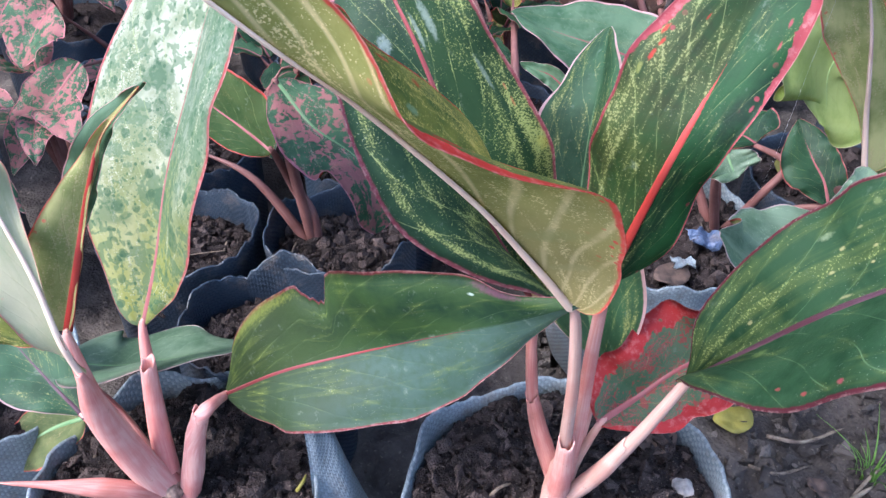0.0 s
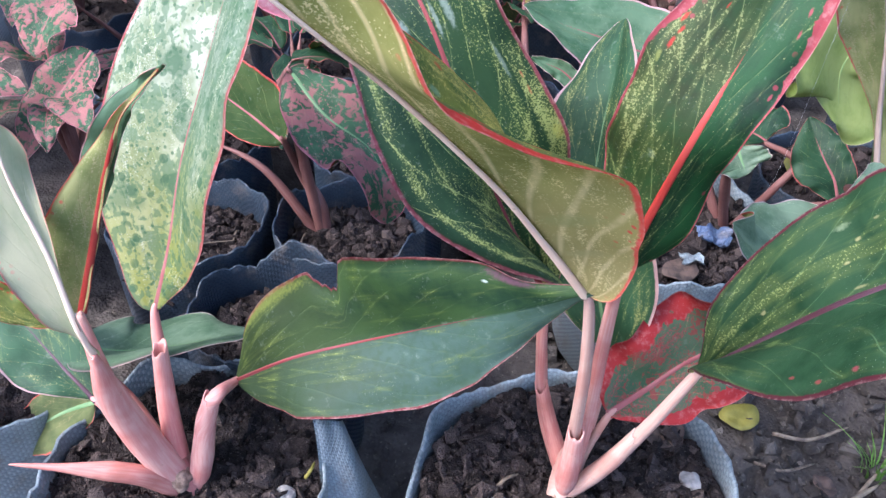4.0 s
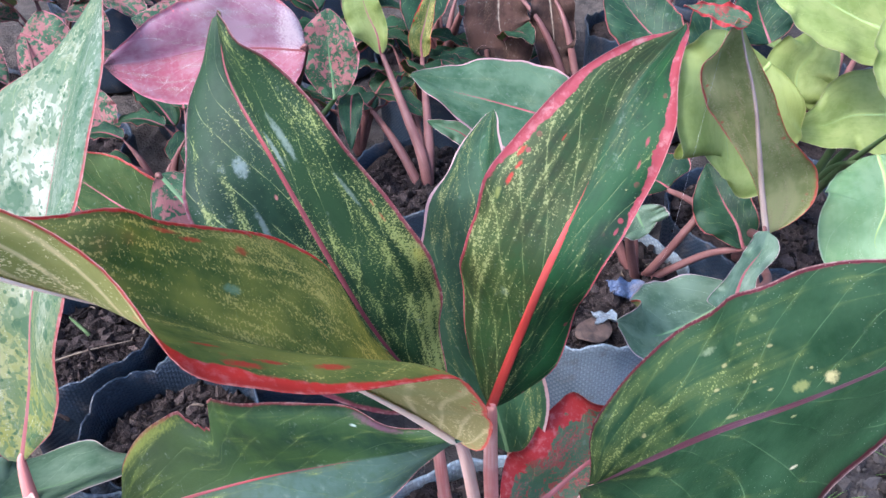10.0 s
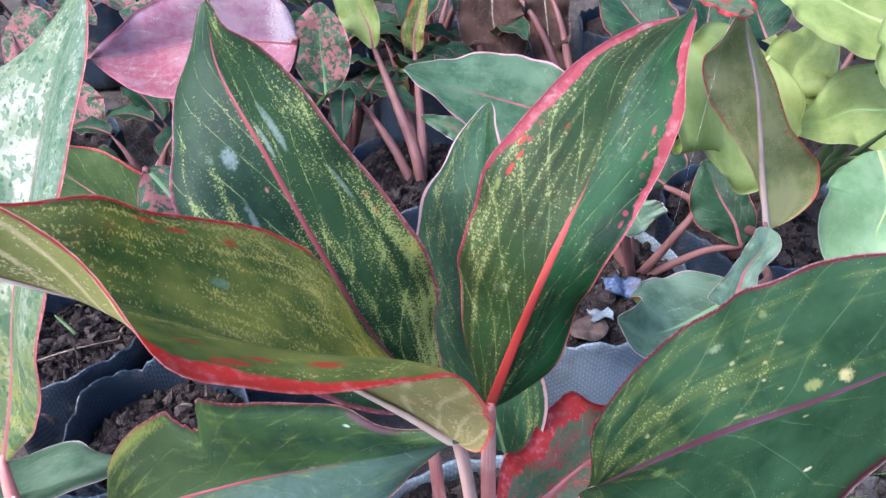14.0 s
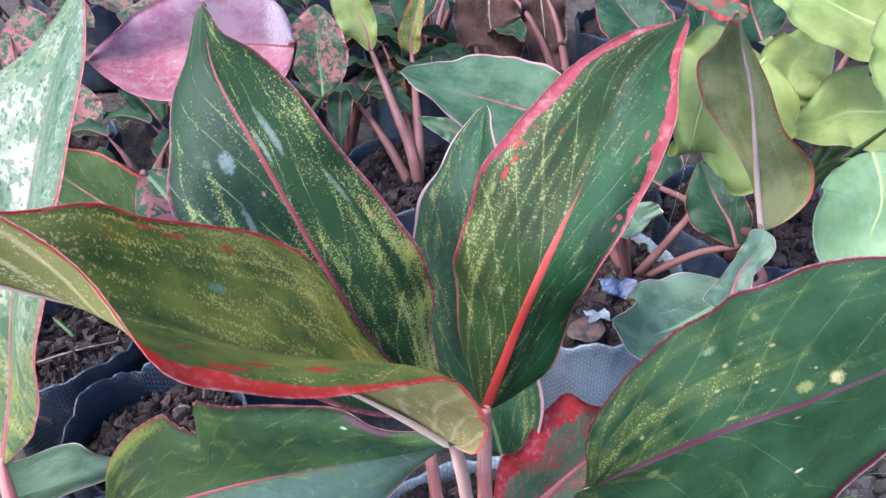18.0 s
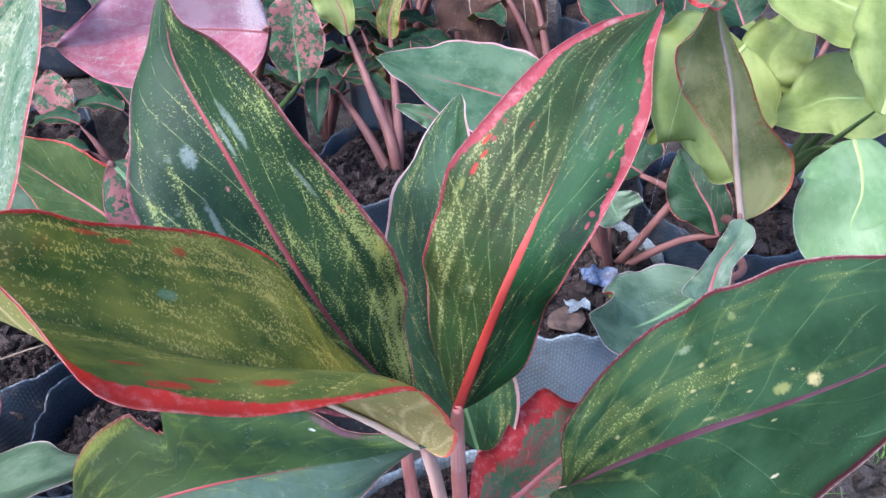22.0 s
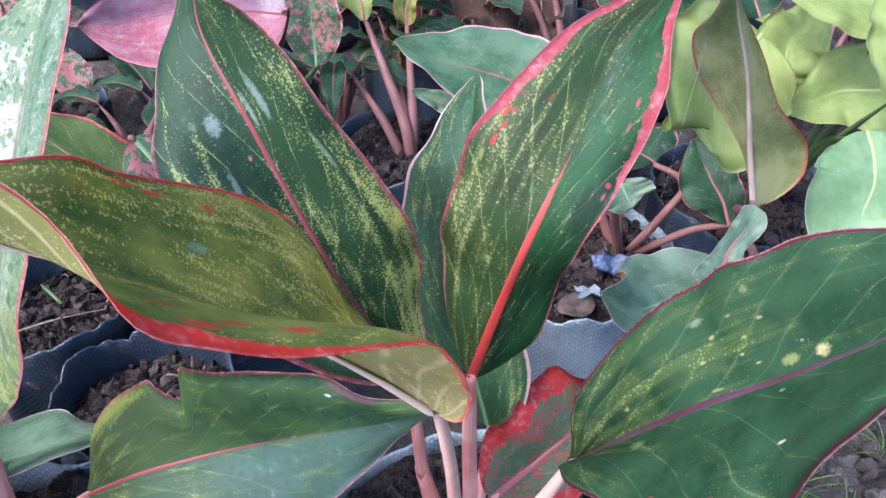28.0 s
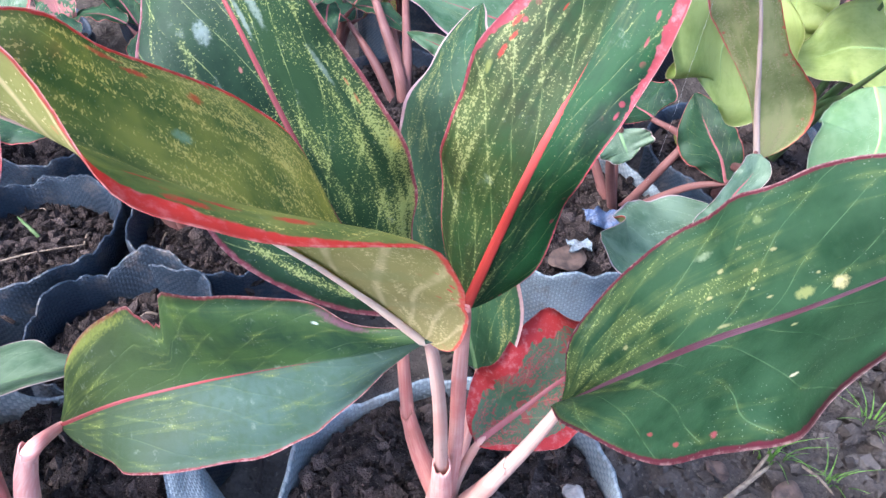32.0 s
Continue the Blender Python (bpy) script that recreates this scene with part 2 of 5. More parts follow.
RED, PINK = (0.36, 0.026, 0.018), (0.38, 0.12, 0.15)
DARK, MID, YELLOW = (0.006, 0.024, 0.009), (0.016, 0.044, 0.017), (0.33, 0.34, 0.13)
WASH, SPOT = (0.38, 0.46, 0.45), (0.42, 0.38, 0.19)
M_GREEN = leaf_material("leaf_green_red_edge", DARK, MID, YELLOW, (0.32, 0.045, 0.045), 0.968, 0.55, 0.02, rough=0.3)
M_WASHED = leaf_material("leaf_green_water_marks", DARK, MID, (0.27, 0.31, 0.11), (0.15, 0.035, 0.05), 0.966, 0.74, 0.015, rough=0.42, spec=0.3, lean=0.12, low=0.26, dots=0.7, veins=0.6, 
                         stains=((0.33, 0.625, 0.05, 0.03, WASH, 0.38), (0.555, 0.62, 0.025, 0.05, WASH, 0.35), (0.67, 0.635, 0.045, 0.06, WASH, 0.38), (0.30, 0.51, 0.02, 0.06, WASH, 0.25),
                                 (0.42, 0.55, 0.012, 0.007, (0.4, 0.16, 0.14), 0.8), (0.915, 0.462, 0.01, 0.012, (0.36, 0.05, 0.04), 0.5), (0.915, 0.49, 0.008, 0.01, (0.36, 0.05, 0.04), 0.5),
                                 (0.955, 0.375, 0.04, 0.02, (0.36, 0.32, 0.05), 0.35), (0.85, 0.52, 0.02, 0.04, WASH, 0.25)))
# lower half's bluish sky gloss and base glow of sunlight are painted in
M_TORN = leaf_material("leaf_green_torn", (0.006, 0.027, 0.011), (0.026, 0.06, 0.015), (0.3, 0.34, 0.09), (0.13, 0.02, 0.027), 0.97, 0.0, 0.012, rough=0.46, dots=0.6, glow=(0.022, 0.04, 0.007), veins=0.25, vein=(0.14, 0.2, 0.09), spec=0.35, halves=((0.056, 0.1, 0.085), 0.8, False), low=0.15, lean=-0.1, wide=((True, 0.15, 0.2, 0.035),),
                       stains=((0.17, 0.725, 0.02, 0.012, (0.4, 0.48, 0.46), 0.8), (0.14, 0.745, 0.012, 0.01, (0.1, 0.1, 0.06), 0.7), (0.07, 0.80, 0.09, 0.09, (0.13, 0.05, 0.09), 0.7),
                               # yellow-green patch: sunlight through the blade, painted on
                               (0.05, 0.17, 0.07, 0.14, (0.2, 0.23, 0.04), 0.6)))
M_MAUVE = leaf_material("leaf_green_mauve_edge", (0.016, 0.05, 0.022), (0.034, 0.085, 0.042), YELLOW, (0.4, 0.28, 0.29), 0.945, 0.45, 0.02, rough=0.4, veins=0.4, broad=0.08)
M_SPOTTED = leaf_material("leaf_green_yellow_spots", (0.009, 0.033, 0.013), (0.023, 0.06, 0.027), (0.26, 0.3, 0.11), (0.085, 0.014, 0.024), 0.966, 0.04, 0.015, rough=0.42, broad=0.02, lean=-0.2, low=0.35, veins=0.5, vein=(0.1, 0.17, 0.085), spec=0.2, dots=0.5, gain=1.2, dust=0.05,
                          stains=((0.45, 0.69, 0.035, 0.02, SPOT, 0.8), (0.44, 0.625, 0.03, 0.026, (0.26, 0.28, 0.1), 0.6), (0.125, 0.588, 0.025, 0.014, (0.16, 0.2, 0.08), 0.6), (0.25, 0.475, 0.012, 0.01, SPOT, 0.55),
                                  (0.333, 0.438, 0.010, 0.012, SPOT, 0.6), (0.25, 0.6, 0.010, 0.010, SPOT, 0.5), (0.792, 0.638, 0.010, 0.014, (0.6, 0.55, 0.4), 0.8), (0.333, 0.25, 0.018, 0.009, SPOT, 0.5),
                                  (0.625, 0.262, 0.05, 0.025, (0.16, 0.22, 0.07), 0.6), (0.167, 0.45, 0.022, 0.024, (0.3, 0.36, 0.22), 0.4), (0.458, 0.45, 0.010, 0.02, SPOT, 0.4), (0.2, 0.53, 0.01, 0.01, SPOT, 0.5),
                                  (0.30, 0.55, 0.009, 0.009, SPOT, 0.5), (0.36, 0.53, 0.008, 0.008, SPOT, 0.6), (0.41, 0.56, 0.007, 0.01, SPOT, 0.6), (0.39, 0.66, 0.008, 0.007, SPOT, 0.5), (0.55, 0.6, 0.008, 0.009, SPOT, 0.5),
                                  (0.94, 0.42, 0.012, 0.01, (0.24, 0.04, 0.05), 0.8), (0.94, 0.5, 0.015, 0.012, (0.24, 0.04, 0.06), 0.8), (0.9, 0.36, 0.012, 0.008, (0.24, 0.04, 0.05), 0.8)))
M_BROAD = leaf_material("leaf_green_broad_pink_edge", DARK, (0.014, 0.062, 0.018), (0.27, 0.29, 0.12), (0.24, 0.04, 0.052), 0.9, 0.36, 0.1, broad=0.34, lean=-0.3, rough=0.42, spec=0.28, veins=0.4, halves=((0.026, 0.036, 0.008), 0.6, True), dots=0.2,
                        stains=((0.125, 0.535, 0.018, 0.02, RED, 0.9), (0.125, 0.57, 0.016, 0.016, RED, 0.9), (0.09, 0.6, 0.02, 0.02, RED, 0.9), (0.833, 0.712, 0.02, 0.014, (0.28, 0.05, 0.07), 0.9),
                                (0.833, 0.663, 0.016, 0.014, (0.28, 0.05, 0.07), 0.9), (0.917, 0.525, 0.02, 0.012, (0.28, 0.05, 0.07), 0.9), (0.25, 0.663, 0.01, 0.012, RED, 0.8), (0.1, 0.5, 0.02, 0.02, (0.2, 0.22, 0.06), 0.7)))
M_OLIVE = leaf_material("leaf_olive_streaked", (0.042, 0.074, 0.015), (0.16, 0.17, 0.036), (0.42, 0.35, 0.115), RED, 0.958, 0.85, 0.035, low=0.2, dust=0.03, rough=0.42, wide=((True, 0.66, 0.17, 0.13),), lean=0.12, veins=0.3,
                        stains=((0.1, 0.6, 0.025, 0.025, RED, 0.9), (0.14, 0.57, 0.02, 0.018, RED, 0.9), (0.12, 0.52, 0.03, 0.02, RED, 0.85), (0.2, 0.62, 0.015, 0.02, RED, 0.8), (0.9, 0.562, 0.02, 0.02, RED, 0.8), (0.88, 0.5, 0.03, 0.012, RED, 0.7),
                                (0.93, 0.6, 0.02, 0.03, RED, 0.7), (0.7, 0.52, 0.03, 0.016, (0.16, 0.26, 0.19), 0.6)))
M_RED = leaf_material("leaf_red_mottled", (0.04, 0.09, 0.045), (0.08, 0.12, 0.07), (0.3, 0.06, 0.07), (0.3, 0.022, 0.024), 0.72, 0.75, 0.2, soft=0.7, blotch=(0.26, 0.03, 0.035), cover=0.2, blotch_scale=460, rough=0.5, gain=1.4)
# yellow base glow puts sunlight coming through the blade into the colour
M_SILVER = leaf_material("leaf_silver_mottled", (0.14, 0.18, 0.1), (0.42, 0.43, 0.35), (0.46, 0.46, 0.37), (0.3, 0.05, 0.055), 0.968, 0.5, 0.02, blotch=(0.06, 0.12, 0.06), cover=0.42, blotch_scale=260, thin=0.32, glow=(0.2, 0.21, 0.03), soft=0.7, gain=1.2, rough=0.48,
                         halves=((0.07, 0.13, 0.08), 0.8, False), rounds=(0.03, 0.085, 0.04), spec=0.3)
M_PINK = leaf_material("leaf_pink_mottled", (0.02, 0.06, 0.028), (0.05, 0.115, 0.058), (0.3, 0.22, 0.2), PINK, 0.97, 0.5, 0.05, blotch=(0.34, 0.11, 0.12), cover=0.44, blotch_scale=230, thin=0.3, soft=0.72, gain=1.6, rough=0.5, spec=0.25)
# red half and whitish base are backlight painted in; the brown tip is withered
M_ROSE = leaf_material("leaf_rose", (0.26, 0.1, 0.15), (0.36, 0.23, 0.27), (0.46, 0.38, 0.4), (0.5, 0.14, 0.18), 0.965, 0.3, 0.06, vein=(0.6, 0.42, 0.46), thin=0.3, gain=1.4, dust=0.3, rough=0.5, spec=0.3,
                       halves=((0.28, 0.04, 0.05), 0.55, True), stains=((0.5, 1.0, 0.8, 0.07, (0.05, 0.03, 0.028), 0.9), (0.75, 0.08, 0.4, 0.12, (0.66, 0.56, 0.56), 0.7)))
M_PLAIN = leaf_material("leaf_grey_green", (0.035, 0.085, 0.04), (0.085, 0.15, 0.085), (0.15, 0.2, 0.11), (0.42, 0.26, 0.28), 0.96, 0.3, 0.02, vein=(0.14, 0.22, 0.13))
# green for rear leaves, with the shade between the rows put into its colour
M_SHADE = leaf_material("leaf_shaded_green", (0.008, 0.03, 0.013), (0.02, 0.06, 0.025), (0.06, 0.1, 0.035), (0.24, 0.04, 0.04), 0.965, 0.25, 0.02)
M_DUSKY = leaf_material("leaf_olive_dark", (0.022, 0.05, 0.013), (0.045, 0.075, 0.022), (0.09, 0.1, 0.035), (0.36, 0.05, 0.045), 0.96, 0.3, 0.02, rough=0.6, spec=0.2)
M_LIME = leaf_material("leaf_lime", (0.19, 0.25, 0.06), (0.29, 0.34, 0.11), (0.3, 0.35, 0.11), (0.26, 0.31, 0.08), 0.98, 0.2, 0.02, vein=(0.32, 0.38, 0.16), thin=0.4, dust=0.0, spec=0.4, gain=1.6, dots=0.0)
M_MINT = leaf_material("leaf_pale_green", (0.13, 0.23, 0.09), (0.2, 0.3, 0.15), (0.3, 0.4, 0.22), (0.22, 0.34, 0.17), 0.98, 0.2, 0.02, vein=(0.25, 0.37, 0.2), thin=0.35, dust=0.0, spec=0.5, gain=1.6, dots=0.0)
# pale green that also carries the drooping leaf's sky sheen as colour
M_PALE = leaf_material("leaf_blue_green", (0.05, 0.1, 0.05), (0.125, 0.185, 0.115), (0.26, 0.34, 0.24), (0.4, 0.3, 0.3), 0.975, 0.2, 0.02, vein=(0.26, 0.34, 0.24), thin=0.3, spec=0.6, gain=1.6)
M_UNDER = leaf_material("leaf_underside", (0.22, 0.23, 0.065), (0.38, 0.36, 0.135), (0.78, 0.68, 0.4), (0.6, 0.12, 0.09), 0.955, 0.95, 0.04, vein=(0.62, 0.53, 0.3), veins=0.7, rough=0.6, thin=0.45, dust=0.0, spec=0.3, gain=1.8, glow=(0.42, 0.34, 0.15), vein_width=0.16, wide=((True, 0.62, 0.14, 0.1),),
                        stains=((0.8, 0.7, 0.08, 0.02, (0.6, 0.13, 0.12), 0.9), (0.84, 0.66, 0.06, 0.014, (0.6, 0.13, 0.12), 0.9), (0.3, 0.3, 0.2, 0.03, (0.34, 0.33, 0.14), 0.7), (0.3, 0.17, 0.2, 0.02, (0.4, 0.36, 0.17), 0.7)))
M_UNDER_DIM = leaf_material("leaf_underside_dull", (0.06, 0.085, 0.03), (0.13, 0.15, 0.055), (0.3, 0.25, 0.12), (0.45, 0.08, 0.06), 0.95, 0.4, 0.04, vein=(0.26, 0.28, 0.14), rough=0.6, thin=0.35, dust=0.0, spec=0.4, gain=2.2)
M_UNDER_OLIVE = leaf_material("leaf_underside_olive", (0.2, 0.23, 0.08), (0.36, 0.36, 0.16), (0.42, 0.36, 0.2), (0.45, 0.1, 0.07), 0.965, 0.8, 0.04, vein=(0.34, 0.34, 0.18), rough=0.6, thin=0.45, dust=0.0, spec=0.3, gain=2.0)
M_UNDER_PALE = leaf_material("leaf_underside_pale", (0.4, 0.42, 0.26), (0.52, 0.5, 0.34), (0.58, 0.54, 0.34), (0.62, 0.3, 0.24), 0.96, 0.3, 0.03, vein=(0.6, 0.58, 0.4), rough=0.6, thin=0.45, dust=0.0, spec=0.4, gain=1.6)
M_DRY = leaf_material("leaf_dry_brown", (0.022, 0.011, 0.008), (0.055, 0.028, 0.02), (0.08, 0.045, 0.03), (0.04, 0.02, 0.014), 0.97, 0.5, 0.05, vein=(0.13, 0.08, 0.06), rough=0.8, thin=0.1, spec=0.3)


def stem_material(name, a, b, c):
    """A fleshy stalk: fibres along it, pink and pale stretches, small brown scars."""
    k = Net(name)
    uv, shift = k.coords("UV"), k.chance()
    streak = k.noise(k.scaled(uv, (6, 1.2, 0), shift), 2.0, 4)
    fibre = k.noise(k.scaled(uv, (26, 1.0, 0), shift), 2.0, 3)
    obj = k.scaled(k.coords(), (1, 1, 1), shift)
    color = k.mix(k.step(streak, 0.36, 0.66), a, b)
    color = k.mix(k.math("MULTIPLY", k.step(k.noise(obj, 38, 3), 0.42, 0.66), 0.7), color, c)
    color = k.mix(k.math("MULTIPLY", k.step(fibre, 0.5, 0.72), 0.2), color, tuple(min(0.85, 1.2 * v + 0.04) for v in a))
    color = k.mix(k.math("MULTIPLY", k.step(k.noise(obj, 210, 4, 0.65), 0.66, 0.74), 0.5), color, tuple(0.45 * v for v in c))
    k.bump(k.math("ADD", k.math("MULTIPLY", fibre, 0.3), k.math("MULTIPLY", k.noise(obj, 500, 3), 0.4)), 0.3, 0.0006)
    return k.finish(color, k.math("MULTIPLY_ADD", k.noise(obj, 160, 3), 0.3, 0.4), 0.12, spec=0.3)


M_STALK = stem_material("stalk_pink", (0.64, 0.36, 0.31), (0.58, 0.25, 0.22), (0.5, 0.15, 0.13))
M_STALK_PALE = stem_material("stalk_cream", (0.53, 0.36, 0.3), (0.5, 0.29, 0.24), (0.44, 0.21, 0.17))
M_STALK_RED = stem_material("stalk_red", (0.54, 0.25, 0.21), (0.48, 0.17, 0.14), (0.32, 0.11, 0.08))
# stalk pink for the rear plants, darkened to paint in their shade
M_STALK_SHADED = stem_material("stalk_pink_shaded", (0.19, 0.09, 0.08), (0.15, 0.06, 0.052), (0.11, 0.045, 0.04))
M_STALK_GREEN = stem_material("stalk_green", (0.05, 0.1, 0.03), (0.08, 0.13, 0.045), (0.1, 0.12, 0.06))
M_RIB_RED = stem_material("rib_red", (0.34, 0.034, 0.024), (0.3, 0.026, 0.02), (0.36, 0.06, 0.05))
M_RIB_MAUVE = stem_material("rib_mauve", (0.045, 0.015, 0.027), (0.07, 0.036, 0.052), (0.045, 0.011, 0.018))
M_RIB_PINK = stem_material("rib_pink", (0.24, 0.065, 0.065), (0.2, 0.05, 0.053), (0.28, 0.12, 0.12))
M_RIB_DUSK = stem_material("rib_dusky_red", (0.19, 0.05, 0.055), (0.14, 0.024, 0.03), (0.2, 0.03, 0.03))
M_RIB_CREAM = stem_material("rib_cream", (0.82, 0.64, 0.5), (0.78, 0.56, 0.43), (0.74, 0.5, 0.38))
M_RIB_MILKY = stem_material("rib_milky", (0.46, 0.36, 0.31), (0.42, 0.31, 0.26), (0.36, 0.25, 0.21))
M_RIB_GREEN = stem_material("rib_green", (0.1, 0.2, 0.08), (0.16, 0.27, 0.12), (0.2, 0.3, 0.15))
M_RIB_LIME = stem_material("rib_lime", (0.28, 0.38, 0.12), (0.32, 0.42, 0.15), (0.28, 0.35, 0.1))


def soil_material(name, a, b, c, scale):
    k = Net(name)
    obj = k.coords()
    lump = k.tree.nodes.new("ShaderNodeNewGeometry").outputs["Random Per Island"]
    color = k.mix(k.step(k.noise(obj, scale, 5, 0.65), 0.35, 0.65), a, b)
    color = k.mix(k.math("MULTIPLY", k.math("POWER", lump, 2.2), 0.8), color, c)
    color = k.mix(k.math("MULTIPLY", k.step(k.noise(obj, scale * 6, 3), 0.62, 0.7), 0.5), color, (0.2, 0.17, 0.14))
    k.bump(k.math("ADD", k.noise(obj, scale * 3, 5, 0.7), k.math("MULTIPLY", k.cells(obj, scale * 7), 0.7)), 0.9, 0.002)
    return k.finish(color, 0.95, spec=0.1)


M_SOIL = soil_material("potting_soil", (0.006, 0.0045, 0.0045), (0.022, 0.017, 0.0165), (0.09, 0.068, 0.062), 130)
M_EARTH = soil_material("dry_earth", (0.022, 0.018, 0.016), (0.06, 0.05, 0.044), (0.125, 0.108, 0.096), 45)


def weave_material(name, a, b, c):
    """Woven plastic tape: two crossing sets of flat ribbons, faded and dusty. uv in metres."""
    k = Net(name)
    uv, obj = k.coords("UV"), k.coords()
    sep = k.tree.nodes.new("ShaderNodeSeparateXYZ")
    k.put(k.scaled(uv, (430, 430, 0)), sep.inputs[0])
    x, y = sep.outputs[0], sep.outputs[1]
    px, py = k.math("PINGPONG", x, 0.5), k.math("PINGPONG", y, 0.5)
    over = k.math("COMPARE", k.math("FLOORED_MODULO", k.math("ADD", k.math("FLOOR", x), k.math("FLOOR", y)), 2.0), 0.0, 0.5)
    ribbon = k.math("ADD", k.math("MULTIPLY", over, px), k.math("MULTIPLY", k.math("SUBTRACT", 1.0, over), py))
    color = k.mix(k.step(k.noise(obj, 14, 4), 0.35, 0.65), a, b)
    color = k.mix(k.math("MULTIPLY", over, 0.3), color, c)
    color = k.mix(k.step(ribbon, 0.09, 0.0), color, (a[0] * 0.5, a[1] * 0.5, a[2] * 0.5))
    color = k.mix(k.math("MULTIPLY", k.step(k.noise(obj, 60, 5, 0.7), 0.5, 0.72), 0.6), color, (0.12, 0.1, 0.085))
    k.bump(k.math("ADD", ribbon, k.math("MULTIPLY", k.noise(obj, 90, 4), 0.8)), 0.7, 0.0009)
    return k.finish(color, 0.5, 0.08)


# rear bags: the same weave with their shade toned into the blue
M_BAG = weave_material("woven_bag_shaded", (0.008, 0.016, 0.030), (0.018, 0.032, 0.053), (0.04, 0.06, 0.084))
M_BAG_PALE = weave_material("woven_bag_faded", (0.1, 0.127, 0.145), (0.185, 0.22, 0.242), (0.32, 0.352, 0.37))


def plain_material(name, a, b, scale, rough=0.7, thin=0.0):
    k = Net(name)
    obj = k.coords()
    k.bump(k.noise(obj, scale * 4, 4), 0.5, 0.001)
    return k.finish(k.mix(k.step(k.noise(obj, scale, 4), 0.35, 0.65), a, b), rough, thin)


M_STONE = plain_material("pale_stone", (0.13, 0.12, 0.115), (0.26, 0.24, 0.225), 150)
M_TWIG = plain_material("dry_twig", (0.1, 0.07, 0.05), (0.22, 0.17, 0.12), 200)
M_YELLOW = plain_material("fallen_yellow_leaf", (0.16, 0.14, 0.02), (0.24, 0.21, 0.04), 90, 0.6, 0.2)
M_SCAR = plain_material("leaf_scar_brown", (0.11, 0.065, 0.045), (0.36, 0.24, 0.18), 260)
M_CLOTH = weave_material("blue_cloth", (0.02, 0.04, 0.09), (0.05, 0.08, 0.16), (0.09, 0.13, 0.21))
M_GRASS = plain_material("grass_blade", (0.1, 0.22, 0.03), (0.16, 0.32, 0.05), 120, 0.5, 0.3)
M_STRAW = plain_material("dull_straw", (0.05, 0.035, 0.025), (0.16, 0.12, 0.085), 300)
M_BROWN = plain_material("brown_fallen_leaf", (0.03, 0.018, 0.013), (0.085, 0.052, 0.038), 150, 0.8)
M_SEED = plain_material("pale_seed", (0.6, 0.55, 0.44), (0.7, 0.66, 0.56), 200)
M_BACKDROP = plain_material("backdrop_green", (0.012, 0.028, 0.01), (0.04, 0.075, 0.025), 2.2, 0.8)
M_THREAD = plain_material("spider_silk", (0.6, 0.6, 0.6), (0.7, 0.7, 0.7), 200, 0.3)


# ---- builders ----
def mesh_of(name, verts, faces, mats, uvs=None, slots=None, smooth=True):
    me = bpy.data.meshes.new(name)
    me.from_pydata([tuple(v) for v in verts], [], faces)
    for m in mats:
        me.materials.append(m)
    if slots is not None:
        me.polygons.foreach_set("material_index", slots)
    if smooth:
        me.polygons.foreach_set("use_smooth", [True] * len(me.polygons))
    if uvs is not None:
        layer = me.uv_layers.new(name="uv")
        uvs = np.asarray(uvs, dtype=np.float32)
        idx = np.empty(len(me.loops), dtype=np.int32)
        me.loops.foreach_get("vertex_index", idx)
        layer.data.foreach_set("uv", uvs[idx].ravel())
    me.update()
    return me


def part(name, me, parent, label=""):
    ob = new(name, me)
    ob.parent = parent
    if label:
        ob["label"] = label
    return ob


def spline(points, s):
    """Catmull-Rom through evenly spaced points."""
    p = np.asarray(points, float)
    q = np.vstack([2 * p[0] - p[1], p, 2 * p[-1] - p[-2]])
    u = s * (len(p) - 1)
    i = np.minimum(u.astype(int), len(p) - 2)
    t = (u - i)[:, None]
    a, b, c, d = q[i], q[i + 1], q[i + 2], q[i + 3]
    return 0.5 * (2 * b + (c - a) * t + (2 * a - 5 * b + 4 * c - d) * t * t + (3 * b - a - 3 * c + d) * t ** 3)


def three(v, s):
    """A curve through three values, near the base, half way and near the tip; or through more, evenly spaced from end to end."""
    if len(v) > 3:
        return spline(np.asarray(v, float)[:, None], s)[:, 0]
    a, b, c = 0.15, 0.5, 0.85
    return (v[0] * (s - b) * (s - c) / ((a - b) * (a - c)) + v[1] * (s - a) * (s - c) / ((b - a) * (b - c))
            + v[2] * (s - a) * (s - b) / ((c - a) * (c - b)))


def unit(v):
    return v / (np.linalg.norm(v, axis=-1, keepdims=True) + 1e-12)


def tube(points, radii, sides=12, steps=24, flat=1.0):
    """Vertices, faces and uv of a closed round bar along a curve; radii at its ends and between."""
    s = np.linspace(0, 1, steps)
    c = spline(points, s)
    r = np.interp(s, np.linspace(0, 1, len(radii)), radii)
    r[-1], r[-2] = 0.35 * r[-1], 0.85 * r[-2]
    t = unit(np.gradient(c, axis=0))
    side = unit(np.cross(t, (0.31, 0.17, 0.93)))
    other = np.cross(side, t)
    verts, uvs, faces = [], [], []
    for i in range(steps):
        for j in range(sides):
            a = 2 * math.pi * j / sides
            verts.append(c[i] + r[i] * (math.cos(a) * side[i] + flat * math.sin(a) * other[i]))
            uvs.append((abs(2 * j / sides - 1), s[i] * 3))
    for i in range(steps - 1):
        for j in range(sides):
            k = (j + 1) % sides
            faces.append((i * sides + j, i * sides + k, (i + 1) * sides + k, (i + 1) * sides + j))
    faces.append(tuple(range(sides))[::-1])
    faces.append(tuple((steps - 1) * sides + j for j in range(sides)))
    return verts, faces, uvs


